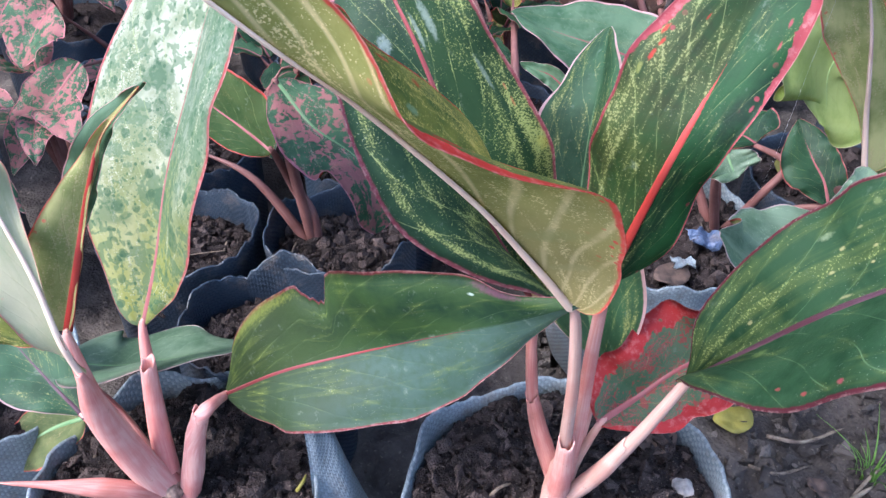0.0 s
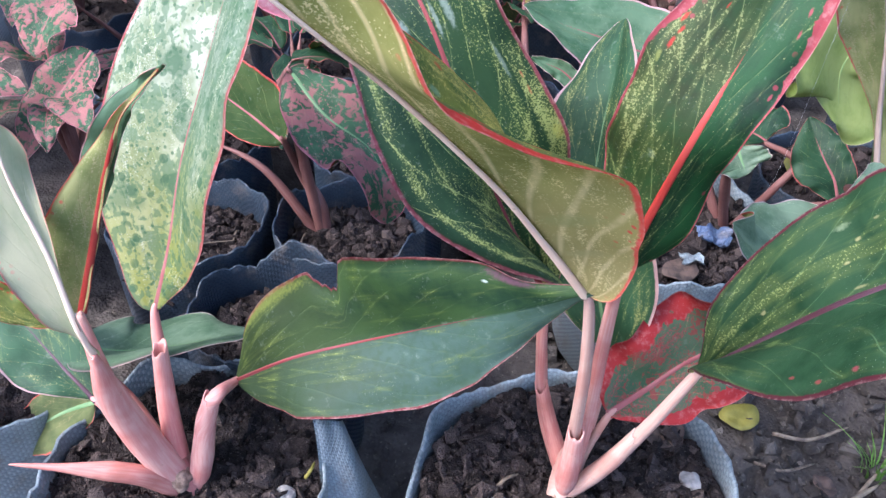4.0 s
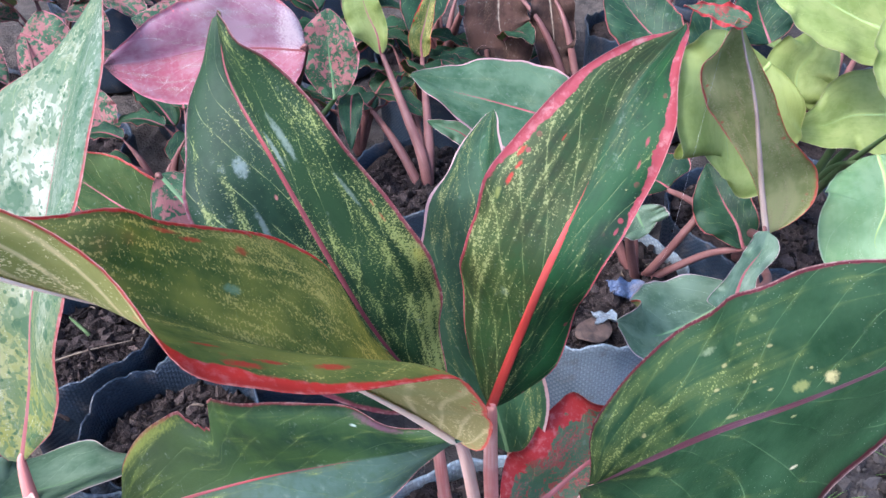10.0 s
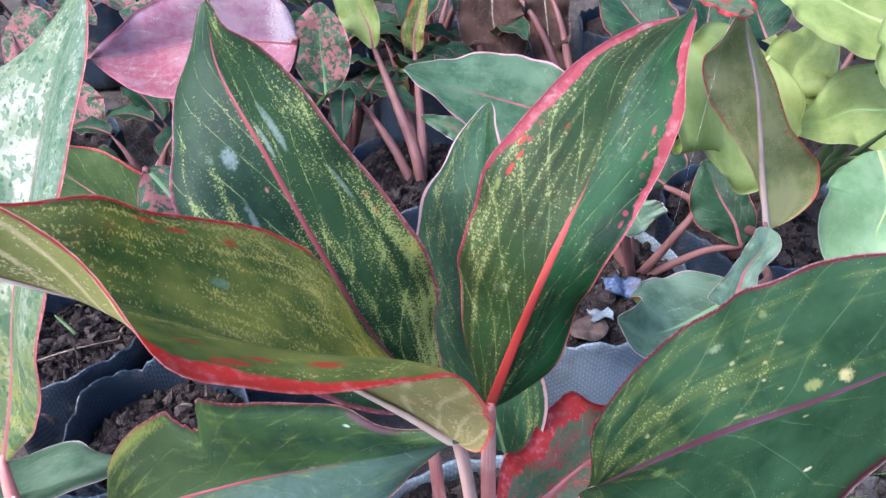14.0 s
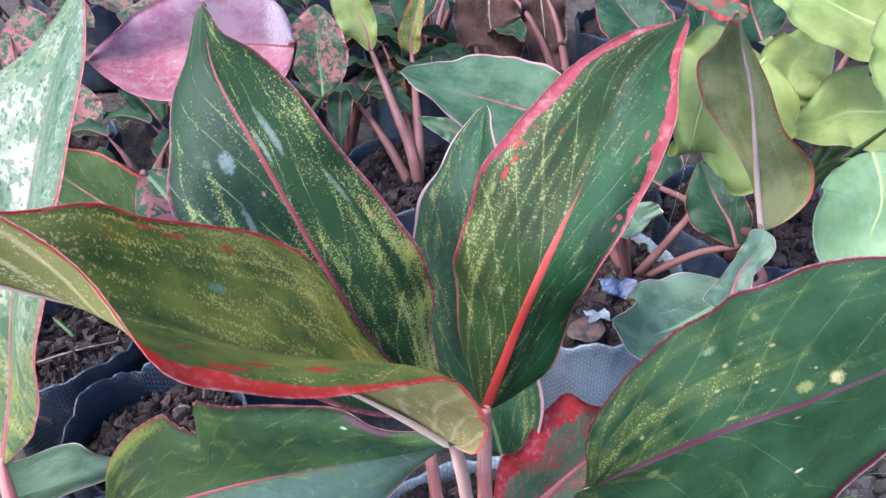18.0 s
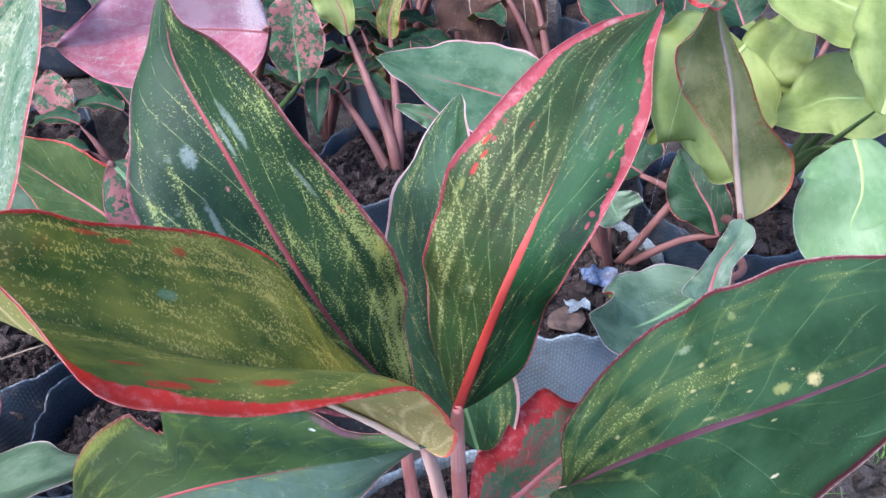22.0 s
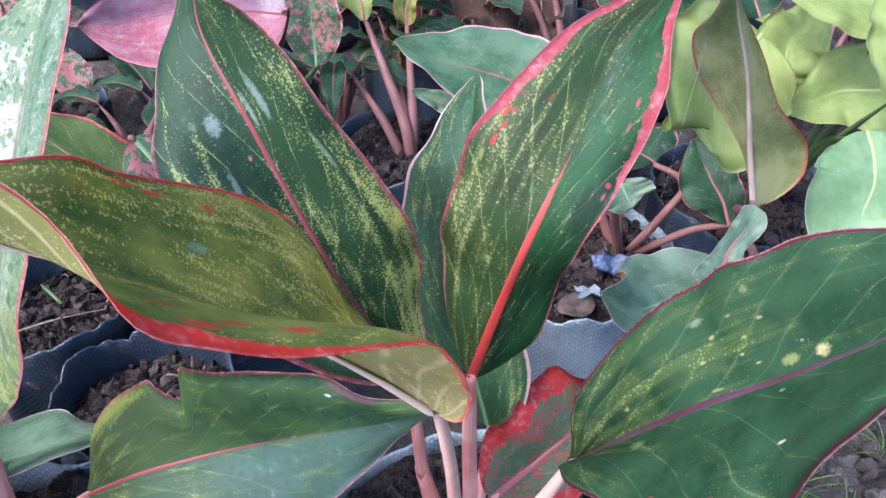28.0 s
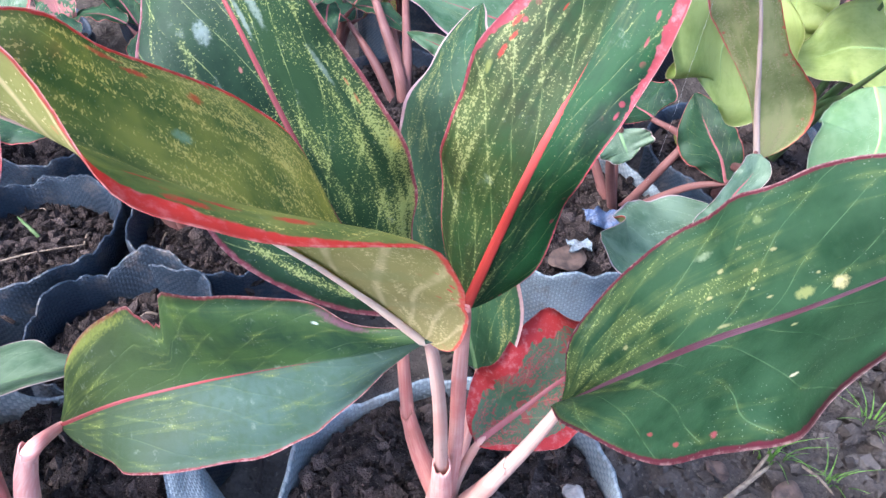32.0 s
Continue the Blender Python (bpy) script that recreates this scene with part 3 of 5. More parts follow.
def stalk(parent, points, radii, mat, name="petiole", label="", flat=1.0):
    if name == "petiole":
        radii = [*radii[:-1], min(radii[-1], 0.0021), 0.0006]
    v, f, uv = tube(points, radii, flat=flat, steps=32)
    return part(name, mesh_of(name, v, f, [mat], uv), parent, label)


def leaf(parent, top, under, rib, spine, face, twist, left, left_lift, right, right_lift, label="", rib_size=0.0017,
         bites=(), wave=0.0016, seed=0, rows=56, name="leaf", rib_top=0.45):
    """A leaf blade with real thickness: a spine from base to tip, the way its face looks, half-widths and lifts of both sides,
    with a raised midrib as a part of its own. bites: (side, along, depth, length) out of the edge."""
    n, half = rows, 8
    s = np.concatenate([[0, 0.004, 0.012], np.linspace(0.026, 0.986, n - 5), [0.995, 1.0]])
    m = spline(spine, s)
    t = unit(np.gradient(m, s, axis=0))
    sd = unit(np.cross(t, np.broadcast_to(np.asarray(face, float), t.shape)))
    nm = np.cross(sd, t)
    th = np.radians(twist) * s[:, None]
    sd, nm = sd * np.cos(th) + nm * np.sin(th), nm * np.cos(th) - sd * np.sin(th)
    shape = np.maximum(s, 1e-9) ** 0.5 * np.maximum(1 - s, 0) ** 0.8 / 0.4664
    rnd = np.random.RandomState(seed + 11)
    ph = rnd.uniform(0, 6.28, 6)
    grid = np.zeros((n, 2 * half + 1, 3))
    uv = np.zeros((n, 2 * half + 1, 2))
    for sg, w3, a3 in ((-1, left, left_lift), (1, right, right_lift)):
        w = np.maximum(three(w3, s), 0.001) * shape
        for side, where, depth, length in bites:
            if side == sg:
                d = (s - where) / length
                w = w * (1 - depth * np.clip(1 - np.where(d < 0, -d, 2.6 * d), 0, 1) ** 0.7 * (1 + 0.1 * np.sin(s * 700)) - 0.2 * depth * np.exp(-((d + 0.2) / 0.9) ** 4))
        w = w * (1 + 0.012 * np.sin(s * 21 + ph[0]) + 0.008 * np.sin(s * 47 + ph[1]))
        a = np.radians(three(a3, s))
        for j in range(half + 1):
            u = j / half
            ang = (a + 0.2 * u * (1 - u) * 2)[:, None]
            ripple = (wave * u ** 2.5 * (np.sin(s * 17 + ph[2] * sg) + 0.6 * np.sin(s * 33 + ph[3])))[:, None] * (shape[:, None] > 0.05)
            grid[:, half + sg * j] = m + (w * u)[:, None] * (sg * np.cos(ang) * sd + np.sin(ang) * nm) + ripple * nm
            uv[:, half + sg * j] = np.stack([np.full(n, 0.5 + 0.5 * sg * u), s], 1)
    cols = 2 * half + 1
    du = np.gradient(grid, axis=1)
    dv = np.gradient(grid, axis=0)
    no = unit(np.cross(du, dv) + 1e-12 * nm[:, None])
    thick = 0.00028 * np.sqrt(np.clip(1 - np.abs(np.linspace(-1, 1, cols)) ** 6, 0.1, 1))[None, :, None]
    verts = np.concatenate([(grid + no * thick).reshape(-1, 3), (grid - no * thick).reshape(-1, 3)])
    uvs = np.concatenate([uv.reshape(-1, 2)] * 2)
    faces, slots = [], []
    q = n * cols
    for i in range(n - 1):
        for j in range(cols - 1):
            a = i * cols + j
            faces.append((a, a + 1, a + cols + 1, a + cols)), slots.append(0)
            faces.append((q + a, q + a + cols, q + a + cols + 1, q + a + 1)), slots.append(1)
        for j, back in ((0, True), (cols - 1, False)):
            a = i * cols + j
            f = (a, a + cols, q + a + cols, q + a)
            faces.append(f[::-1] if back else f), slots.append(0)
    ob = part(name, mesh_of(name, verts, faces, [top, under], uvs, slots), parent, label)
    # midrib: a flattened bar that stands a little out of both faces
    rv, rf, ru = [], [], []
    sides = 8
    for i in range(n - 1):
        r = rib_size * (1 - 0.8 * s[i])
        for j in range(sides):
            a = 2 * math.pi * j / sides
            rv.append(m[i] + r * (math.cos(a) * sd[i] + (rib_top if math.sin(a) > 0 else 0.9) * math.sin(a) * nm[i]))
            ru.append((abs(2 * j / sides - 1), s[i] * 3))
    for i in range(n - 2):
        for j in range(sides):
            b = (j + 1) % sides
            rf.append((i * sides + j, i * sides + b, (i + 1) * sides + b, (i + 1) * sides + j))
    rf.append(tuple(range(sides))[::-1])
    rf.append(tuple((n - 2) * sides + j for j in range(sides)))
    part("midrib", mesh_of("midrib", rv, rf, [rib], ru), ob)
    return ob


def lumps(count, place, size, seed):
    """Many small broken crumbs, as vertices and faces. place(rnd) gives each one's spot."""
    rnd = np.random.RandomState(seed)
    phi = (1 + 5 ** 0.5) / 2
    oct_v = np.array([(1, 0, 0), (-1, 0, 0), (0, 1, 0), (0, -1, 0), (0, 0, 1), (0, 0, -1), (0.6, 0.6, 0.6), (-0.6, 0.6, 0.5), (-0.6, -0.6, 0.6), (0.6, -0.6, 0.5)])
    oct_f = [(0, 6, 9), (6, 4, 9), (4, 8, 9), (4, 7, 8), (6, 7, 4), (6, 2, 7), (0, 2, 6), (7, 1, 8), (2, 1, 7), (8, 1, 3), (8, 3, 9), (9, 3, 0), (0, 5, 2), (2, 5, 1), (1, 5, 3), (3, 5, 0)]
    verts, faces = [], []
    for i in range(count):
        x, y, z = place(rnd)
        r = size * (0.35 + 0.9 * rnd.rand() ** 4 * 2.1)
        turn = np.array(Euler(rnd.uniform(0, 6.28, 3)).to_matrix())
        v = oct_v * rnd.uniform(0.65, 1.25, (10, 1)) * (r * rnd.uniform(0.35, 1.5, 3))
        verts.extend(v @ turn.T + (x, y, z))
        faces.extend([tuple(k + 10 * i for k in f) for f in oct_f])
    return verts, faces


def bag(x, y, r, h, mat, label, seed, soil=300, lean=0.0, level=0.013):
    """A round grow bag of woven plastic with a crumpled, rolled-over rim, and the potting soil in it."""
    rnd = np.random.RandomState(seed)
    ph = rnd.uniform(0, 6.28, 8)
    seg = 96
    rings = [(0.0, 0.94, 0), (0.006, 0.985, 0), (0.02, 1.0, 0), (0.04, 1.0, 0), (0.06, 1.0, 0), (0.08, 1.0, 0), (0.1, 1.0, 0), (0.112, 1.0, 0), (0.122, 1.01, 0), (0.129, 1.02, 0.3),
             (0.1335, 1.025, 0.6), (0.135, 1.012, 1), (0.1335, 0.995, 1), (0.128, 0.985, 1), (0.118, 0.98, 1), (0.105, 0.97, 1), (0.09, 0.965, 1)]
    verts, uvs, faces = [], [], []
    for z, k, _ in rings:
        f = z / 0.135
        for j in range(seg + 1):
            a = 2 * math.pi * j / seg
            ca, sa = math.cos(a), math.sin(a)
            wob = (0.06 * noise.noise((1.3 * ca, 1.3 * sa, seed)) + 0.06 * noise.noise((2.6 * ca, 2.6 * sa, seed + f)) + 0.018 * noise.noise((7 * ca, 7 * sa, seed + 2 * f))
                   + 0.012 * noise.noise((16 * ca, 16 * sa, seed + 4 * f))) * (0.4 + 0.6 * f)
            rise = f * f * (0.016 * noise.noise((1.5 * ca, 1.5 * sa, seed + 9)) + 0.005 * noise.noise((5 * ca, 5 * sa, seed + 5)) + 0.003 * noise.noise((14 * ca, 14 * sa, seed)))
            rr = r * (k + wob)
            verts.append((x + rr * math.cos(a) + lean * f, y + rr * math.sin(a), z / 0.135 * h + rise))
            uvs.append((a * r, z * 1.0 + (0.0 if _ < 1 else 0.27 - 2 * z)))
    for i in range(len(rings) - 1):
        for j in range(seg):
            a = i * (seg + 1) + j
            faces.append((a, a + 1, a + seg + 2, a + seg + 1))
    thing = tagged(new("grow_bag"), label, "grow bag", "grow bags in the nursery")
    part("bag_wall", mesh_of("bag_wall", verts, faces, [mat], uvs), thing)
    top = h - level
    # soil: an uneven top over a plain plug
    rs = np.concatenate([np.linspace(0, 0.985, 18)])
    sv, sf = [], []
    for q in rs:
        for j in range(48):
            a = 2 * math.pi * j / 48
            px, py = x + lean * 0.9 + q * r * 0.97 * math.cos(a), y + q * r * 0.97 * math.sin(a)
            sv.append((px, py, top + 0.007 * noise.noise((px * 45, py * 45, seed)) + 0.004 * noise.noise((px * 130, py * 130, seed)) + 0.006 * (1 - q * q)))
    for j in range(48):
        a = 2 * math.pi * j / 48
        sv.append((x + r * 0.9 * math.cos(a), y + r * 0.9 * math.sin(a), 0.004))
    for i in range(len(rs)):
        for j in range(48):
            b = (j + 1) % 48
            sf.append((i * 48 + j, i * 48 + b, (i + 1) * 48 + b, (i + 1) * 48 + j))
    part("soil", mesh_of("soil", sv, sf, [M_SOIL]), thing, "dark crumbly potting soil")

    def spot(g):
        q, a = math.sqrt(g.rand()) * 0.93 * r, g.uniform(0, 6.28)
        px, py = x + lean * 0.9 + q * math.cos(a), y + q * math.sin(a)
        return px, py, top + 0.007 * noise.noise((px * 45, py * 45, seed)) + 0.006 * (1 - (q / r) ** 2) + g.uniform(-0.001, 0.003)
    v, f = lumps(round(soil * 2.0), spot, 0.0031, seed)
    crumbs = part("loose_soil", mesh_of("loose_soil", v, f, [M_SOIL], smooth=False), thing)
    crumbs["kind"] = "stuff"
    return thing



# ---- ground ----
def spread(lo, hi, n, far):
    """Grid lines: close together from lo to hi, then wider and wider out to far."""
    near = list(np.linspace(lo, hi, n))
    out = [0.02 * 1.6 ** i for i in range(1, 40) if 0.02 * 1.6 ** i < far] + [far]
    return np.array([lo - o for o in out[::-1]] + near + [hi + o for o in out])


gx, gy = spread(-0.6, 0.75, 170, 400.0), spread(0.1, 1.5, 170, 400.0)
gv, gf = [], []
for yy in gy:
    for xx in gx:
        near = 1.0 if -0.7 < xx < 0.9 and 0 < yy < 1.7 else 0.0
        z = 0.0
        if near:
            d, _pts = noise.voronoi((xx * 22 + 0.5 * noise.noise((xx * 30, yy * 30, 3)), yy * 22, 0.4))
            z = 0.012 * noise.noise((xx * 9, yy * 9, 1)) + 0.006 * noise.noise((xx * 40, yy * 40, 5)) - 0.012 * max(0.0, 1 - (d[1] - d[0]) / 0.16) - 0.004
        gv.append((xx, yy, z))
for i in range(len(gy) - 1):
    for j in range(len(gx) - 1):
        a = i * len(gx) + j
        gf.append((a, a + 1, a + len(gx) + 1, a + len(gx)))
ground = tagged(new("ground", mesh_of("ground", gv, gf, [M_EARTH])), "dry cracked grey-brown nursery earth", "ground", kind="structure")
v, f = lumps(2600, lambda g: (g.uniform(0.08, 0.55), g.uniform(0.22, 0.55), g.uniform(-0.004, 0.002)), 0.0046, 5)
tagged(new("earth_clods", mesh_of("earth_clods", v, f, [M_EARTH], smooth=False)), "loose crumbs of dry earth on the ground", "soil", kind="stuff")

# an unseen green ring, added beyond the view to cut off low sky light
hv, hf = [], []
for i, (rr, z) in enumerate(((3.6, -0.02), (3.4, 0.8), (3.5, 1.8), (3.3, 2.8), (3.5, 3.6), (3.9, 3.9))):
    for j in range(120):
        a = 2 * math.pi * j / 120
        k = rr + 0.35 * noise.noise((6 * math.cos(a), 6 * math.sin(a), z * 1.5)) + 0.12 * noise.noise((25 * math.cos(a), 25 * math.sin(a), z * 5))
        tall = 0.2 + 0.8 * max(0.0, math.sin(a)) ** 0.7
        hv.append((k * math.cos(a), 0.4 + k * math.sin(a), z * tall + (0.2 * noise.noise((9 * math.cos(a), 9 * math.sin(a), 7)) if i > 3 else 0)))
for i in range(5):
    for j in range(120):
        b = (j + 1) % 120
        hf.append((i * 120 + b, i * 120 + j, (i + 1) * 120 + j, (i + 1) * 120 + b))
tagged(new("backdrop", mesh_of("backdrop", hv, hf, [M_BACKDROP])), "unseen dark green ring added to block low sky light", "hedge", kind="structure")

# ---- grow bags: x, y, radius, height, crumbs ----
GREY, BLUE = "faded blue-grey woven plastic grow bag full of dark soil", "blue woven plastic grow bag with shade in its colour, full of dark soil"
bag(0.064, 0.247, 0.084, 0.135, M_BAG_PALE, GREY, 3, 2600)
left_bag = bag(-0.139, 0.258, 0.074, 0.137, M_BAG_PALE, GREY, 8, 1800)
bag(-0.118, 0.386, 0.055, 0.132, M_BAG, BLUE, 14, 900, level=0.032)
bag(-0.197, 0.481, 0.058, 0.134, M_BAG, BLUE, 21, 800, level=0.032)
bag(-0.225, 0.61, 0.06, 0.130, M_BAG, BLUE, 26, 500)
bag(-0.078, 0.484, 0.056, 0.132, M_BAG, BLUE, 33, 900, level=0.03)
bag(-0.065, 0.60, 0.056, 0.128, M_BAG, BLUE, 36, 600)
bag(0.168, 0.495, 0.080, 0.128, M_BAG_PALE, GREY, 41, 900)
bag(0.06, 0.66, 0.070, 0.126, M_BAG, BLUE, 52, 700)
bag(0.33, 0.56, 0.074, 0.13, M_BAG, BLUE, 63, 400)
bag(-0.30, 0.34, 0.072, 0.13, M_BAG_PALE, GREY, 74, 300)
bag(-0.29, 0.74, 0.075, 0.13, M_BAG, BLUE, 85, 250)
bag(-0.10, 0.80, 0.075, 0.13, M_BAG, BLUE, 96, 250)
bag(0.23, 0.75, 0.075, 0.13, M_BAG, BLUE, 107, 250)
bag(0.45, 0.70, 0.075, 0.13, M_BAG, BLUE, 118, 200)
bag(0.10, 0.93, 0.075, 0.13, M_BAG, BLUE, 129, 150)
bag(-0.44, 0.90, 0.075, 0.13, M_BAG, BLUE, 131, 100)
bag(-0.20, 1.03, 0.075, 0.13, M_BAG, BLUE, 142, 100)
bag(0.36, 0.96, 0.075, 0.13, M_BAG, BLUE, 153, 100)
for x, y, n in ((-0.62, 1.15, 171), (-0.36, 1.22, 172), (-0.05, 1.2, 173), (0.22, 1.15, 174), (0.52, 1.1, 175), (0.62, 0.85, 176), (-0.6, 0.75, 177)):
    bag(x, y, 0.075, 0.13, M_BAG, BLUE, n, 60)
bag(-0.44, 0.55, 0.075, 0.13, M_BAG, BLUE, 164, 150)


def flap(thing, corners, mat):
    """A loose, folded-out tongue of the bag's rim: a curved sheet with thickness."""
    a, b, c, d = (np.array(q) for q in corners)
    n, v, uv, f = 14, [], [], []
    for side in (0, 1):
        for i in range(n):
            for j in range(n):
                x, y = i / (n - 1), j / (n - 1)
                q = (a * (1 - x) + b * x) * (1 - y) + (d * (1 - x) + c * x) * y
                bulge = 0.012 * math.sin(math.pi * x) * (0.4 + y) + 0.002 * math.sin(9 * x + 5 * y)
                v.append(q + np.array((0.5, -0.6, 0.3)) * bulge + np.array((0, 0, -0.0008 * side)))
                uv.append((x * 0.05, y * 0.08))
    for i in range(n - 1):
        for j in range(n - 1):
            k = i * n + j
            f += [(k, k + 1, k + n + 1, k + n), (n * n + k, n * n + k + n, n * n + k + n + 1, n * n + k + 1)]
    for i in range(n - 1):
        for k, l in ((i * n, i * n + n), (i * n + n - 1, i * n + 2 * n - 1), (i, i + 1), ((n - 1) * n + i, (n - 1) * n + i + 1)):
            f.append((k, l, n * n + l, n * n + k))
    part("flap", mesh_of("flap", v, f, [mat], uv), thing, "loose folded flap of the bag rim")


flap(left_bag, [(-0.074, 0.277, 0.152), (-0.060, 0.284, 0.142), (-0.034, 0.275, 0.06), (-0.066, 0.238, 0.105)], M_BAG_PALE)



# ---- plants ----
def plant(label, group="foliage plants in grow bags"):
    return tagged(new("foliage_plant"), label, "plant", group)


def sheath(parent, points, radii, mat, label):
    """The base of a leaf stalk: an open tube wrapped round it, with a slanted torn rim."""
    sides, steps = 18, 22
    s = np.linspace(0, 1, steps)
    c = spline(points, s)
    r = np.interp(s, np.linspace(0, 1, len(radii)), radii)
    t = unit(np.gradient(c, axis=0))
    side = unit(np.cross(t, (0.31, 0.17, 0.93)))
    other = np.cross(side, t)
    v, uv, f = [], [], []
    for inner in (0, 1):
        for i in range(steps):
            for j in range(sides):
                a = 2 * math.pi * j / sides
                top = (0.0028 * math.sin(a + 1.0) + 0.0012 * math.sin(5 * a) + 0.0008 * math.sin(11 * a)) * s[i] ** 4
                flare = 1 + 0.04 * s[i] ** 8
                v.append(c[i] + (r[i] * flare - 0.0006 * inner) * (math.cos(a) * side[i] + math.sin(a) * other[i]) + t[i] * top)
                uv.append((abs(2 * j / sides - 1), s[i] * 2))
    n = steps * sides
    for i in range(steps - 1):
        for j in range(sides):
            b = (j + 1) % sides
            q = (i * sides + j, i * sides + b, (i + 1) * sides + b, (i + 1) * sides + j)
            f += [q, tuple(n + e for e in q[::-1])]
    for j in range(sides):
        b = (j + 1) % sides
        f.append(((steps - 1) * sides + j, (steps - 1) * sides + b, n + (steps - 1) * sides + b, n + (steps - 1) * sides + j))
    part("leaf_sheath", mesh_of("leaf_sheath", v, f, [mat], uv), parent, label)


def stub(parent, at, r, seed):
    """A dried, knobbly leaf scar on a stem."""
    bm = bmesh.new()
    bmesh.ops.create_icosphere(bm, subdivisions=3, radius=r)
    for q in bm.verts:
        k = q.co.normalized()
        q.co *= 1 + 0.35 * noise.noise(k * 2.2 + Vector((seed, 0, 0))) + 0.16 * noise.noise(k * 7 + Vector((0, seed, 0)))
        q.co.z *= 1.25
        q.co += Vector(at)
    me = bpy.data.meshes.new("leaf_scar")
    bm.to_mesh(me), bm.free()
    me.materials.append(M_SCAR)
    me.polygons.foreach_set("use_smooth", [True] * len(me.polygons))
    part("leaf_scar", me, parent, "dry brownish leaf scar")


# the plant in the middle
p = plant("red-edged dark green foliage plant with pink stems in soil")
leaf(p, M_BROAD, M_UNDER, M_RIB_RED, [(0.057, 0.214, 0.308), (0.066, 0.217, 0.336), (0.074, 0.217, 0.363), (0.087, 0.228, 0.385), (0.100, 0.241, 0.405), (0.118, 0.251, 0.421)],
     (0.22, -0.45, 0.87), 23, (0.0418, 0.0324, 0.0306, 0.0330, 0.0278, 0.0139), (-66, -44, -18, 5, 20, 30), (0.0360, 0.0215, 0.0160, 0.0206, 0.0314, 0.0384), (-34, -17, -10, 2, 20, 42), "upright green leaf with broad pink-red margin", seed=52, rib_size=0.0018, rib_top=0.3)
leaf(p, M_WASHED, M_UNDER, M_RIB_DUSK, [(0.041, 0.271, 0.249), (0.020, 0.272, 0.289), (0.006, 0.274, 0.326), (-0.010, 0.284, 0.365), (-0.024, 0.304, 0.389), (-0.027, 0.325, 0.406)],
     (-0.14, -0.14, 0.98), 45, (0.0584, 0.0542, 0.0481, 0.0426, 0.0401, 0.0376), (61, 47, 28, 18, 5, -2), (0.0215, 0.0366, 0.0387, 0.0378, 0.0441, 0.0477), (61, 47, 30, 27, 29, 40), "dark green leaf speckled yellow with white water marks", seed=34, rib_size=0.0024, rib_top=0.75)
leaf(p, M_OLIVE, M_UNDER, M_RIB_CREAM, [(0.044, 0.206, 0.304), (0.027, 0.195, 0.334), (0.010, 0.181, 0.364), (-0.017, 0.160, 0.404), (-0.035, 0.146, 0.427), (-0.059, 0.132, 0.457)],
     (0.64, 0.49, -0.59), 3, (0.0362, 0.0369, 0.0444, 0.0408, 0.0344, 0.0366), (-1, 24, 33, 9, 33, 58), (0.0416, 0.0415, 0.0463, 0.0293, 0.0220, 0.0231), (34, 22, 25, 34, 58, 86), "olive leaf folded like a trough with red margin", seed=40, rib_size=0.0026, rib_top=-0.2, wave=0.0003)
leaf(p, M_SPOTTED, M_UNDER, M_RIB_MAUVE, [(0.096, 0.218, 0.253), (0.110, 0.205, 0.283), (0.122, 0.188, 0.317), (0.135, 0.175, 0.342), (0.147, 0.162, 0.369), (0.162, 0.151, 0.398)],
     (-0.03, -0.58, 0.82), 47, (0.0077, 0.0288, 0.0365, 0.0441, 0.0534, 0.0686), (36, 24, 6, 16, 14, 16), (0.0223, 0.0362, 0.0422, 0.0502, 0.0615, 0.0717), (107, 69, 33, 24, 32, 42), "broad green leaf with yellow spots and mauve midrib", seed=4, rib_size=0.0024, rib_top=0.6)
leaf(p, M_RED, M_UNDER, M_RIB_PINK, [(0.071, 0.239, 0.202), (0.088, 0.249, 0.207), (0.105, 0.255, 0.219), (0.123, 0.257, 0.231), (0.138, 0.258, 0.244), (0.153, 0.261, 0.258)],
     (0.69, -0.18, 0.70), -22, (0.0354, 0.0345, 0.0350, 0.0389, 0.0427, 0.0464), (0, 5, 8, 8, 10, 12), (0.0141, 0.0231, 0.0271, 0.0313, 0.0352, 0.0389), (38, 25, 13, 5, 0, -5), "small red leaf mottled green", seed=89, rib_size=0.0024)
leaf(p, M_MAUVE, M_UNDER, M_RIB_GREEN, [(0.074, 0.271, 0.213), (0.067, 0.286, 0.244), (0.063, 0.301, 0.274), (0.066, 0.318, 0.303), (0.072, 0.336, 0.327), (0.079, 0.362, 0.340)],
     (-0.60, -0.76, 0.23), 12, (0.0291, 0.0310, 0.0330, 0.0353, 0.0409, 0.0487), (11, 11, 10, 8, 11, 21), (0.0509, 0.0456, 0.0402, 0.0345, 0.0285, 0.0226), (16, 15, 14, 17, 21, 24), "dark green leaf with pale edge", seed=55)
stalk(p, [(0.054, 0.243, 0.110), (0.055, 0.243, 0.124), (0.058, 0.249, 0.140), (0.060, 0.251, 0.162)], [0.0062, 0.0068, 0.0072, 0.0060], M_STALK_PALE, "stem", "pale stubby stem with leaf scars")
stalk(p, [(0.060, 0.249, 0.140), (0.056, 0.236, 0.19), (0.052, 0.220, 0.25), (0.047, 0.209, 0.294), (0.043, 0.2055, 0.306)], [0.0040, 0.0030, 0.0026, 0.0024], M_STALK_PALE)
stalk(p, [(0.062, 0.250, 0.142), (0.062, 0.240, 0.20), (0.059, 0.226, 0.26), (0.0572, 0.2148, 0.304), (0.0578, 0.2146, 0.3095)], [0.0038, 0.0032, 0.0028, 0.0024], M_STALK)
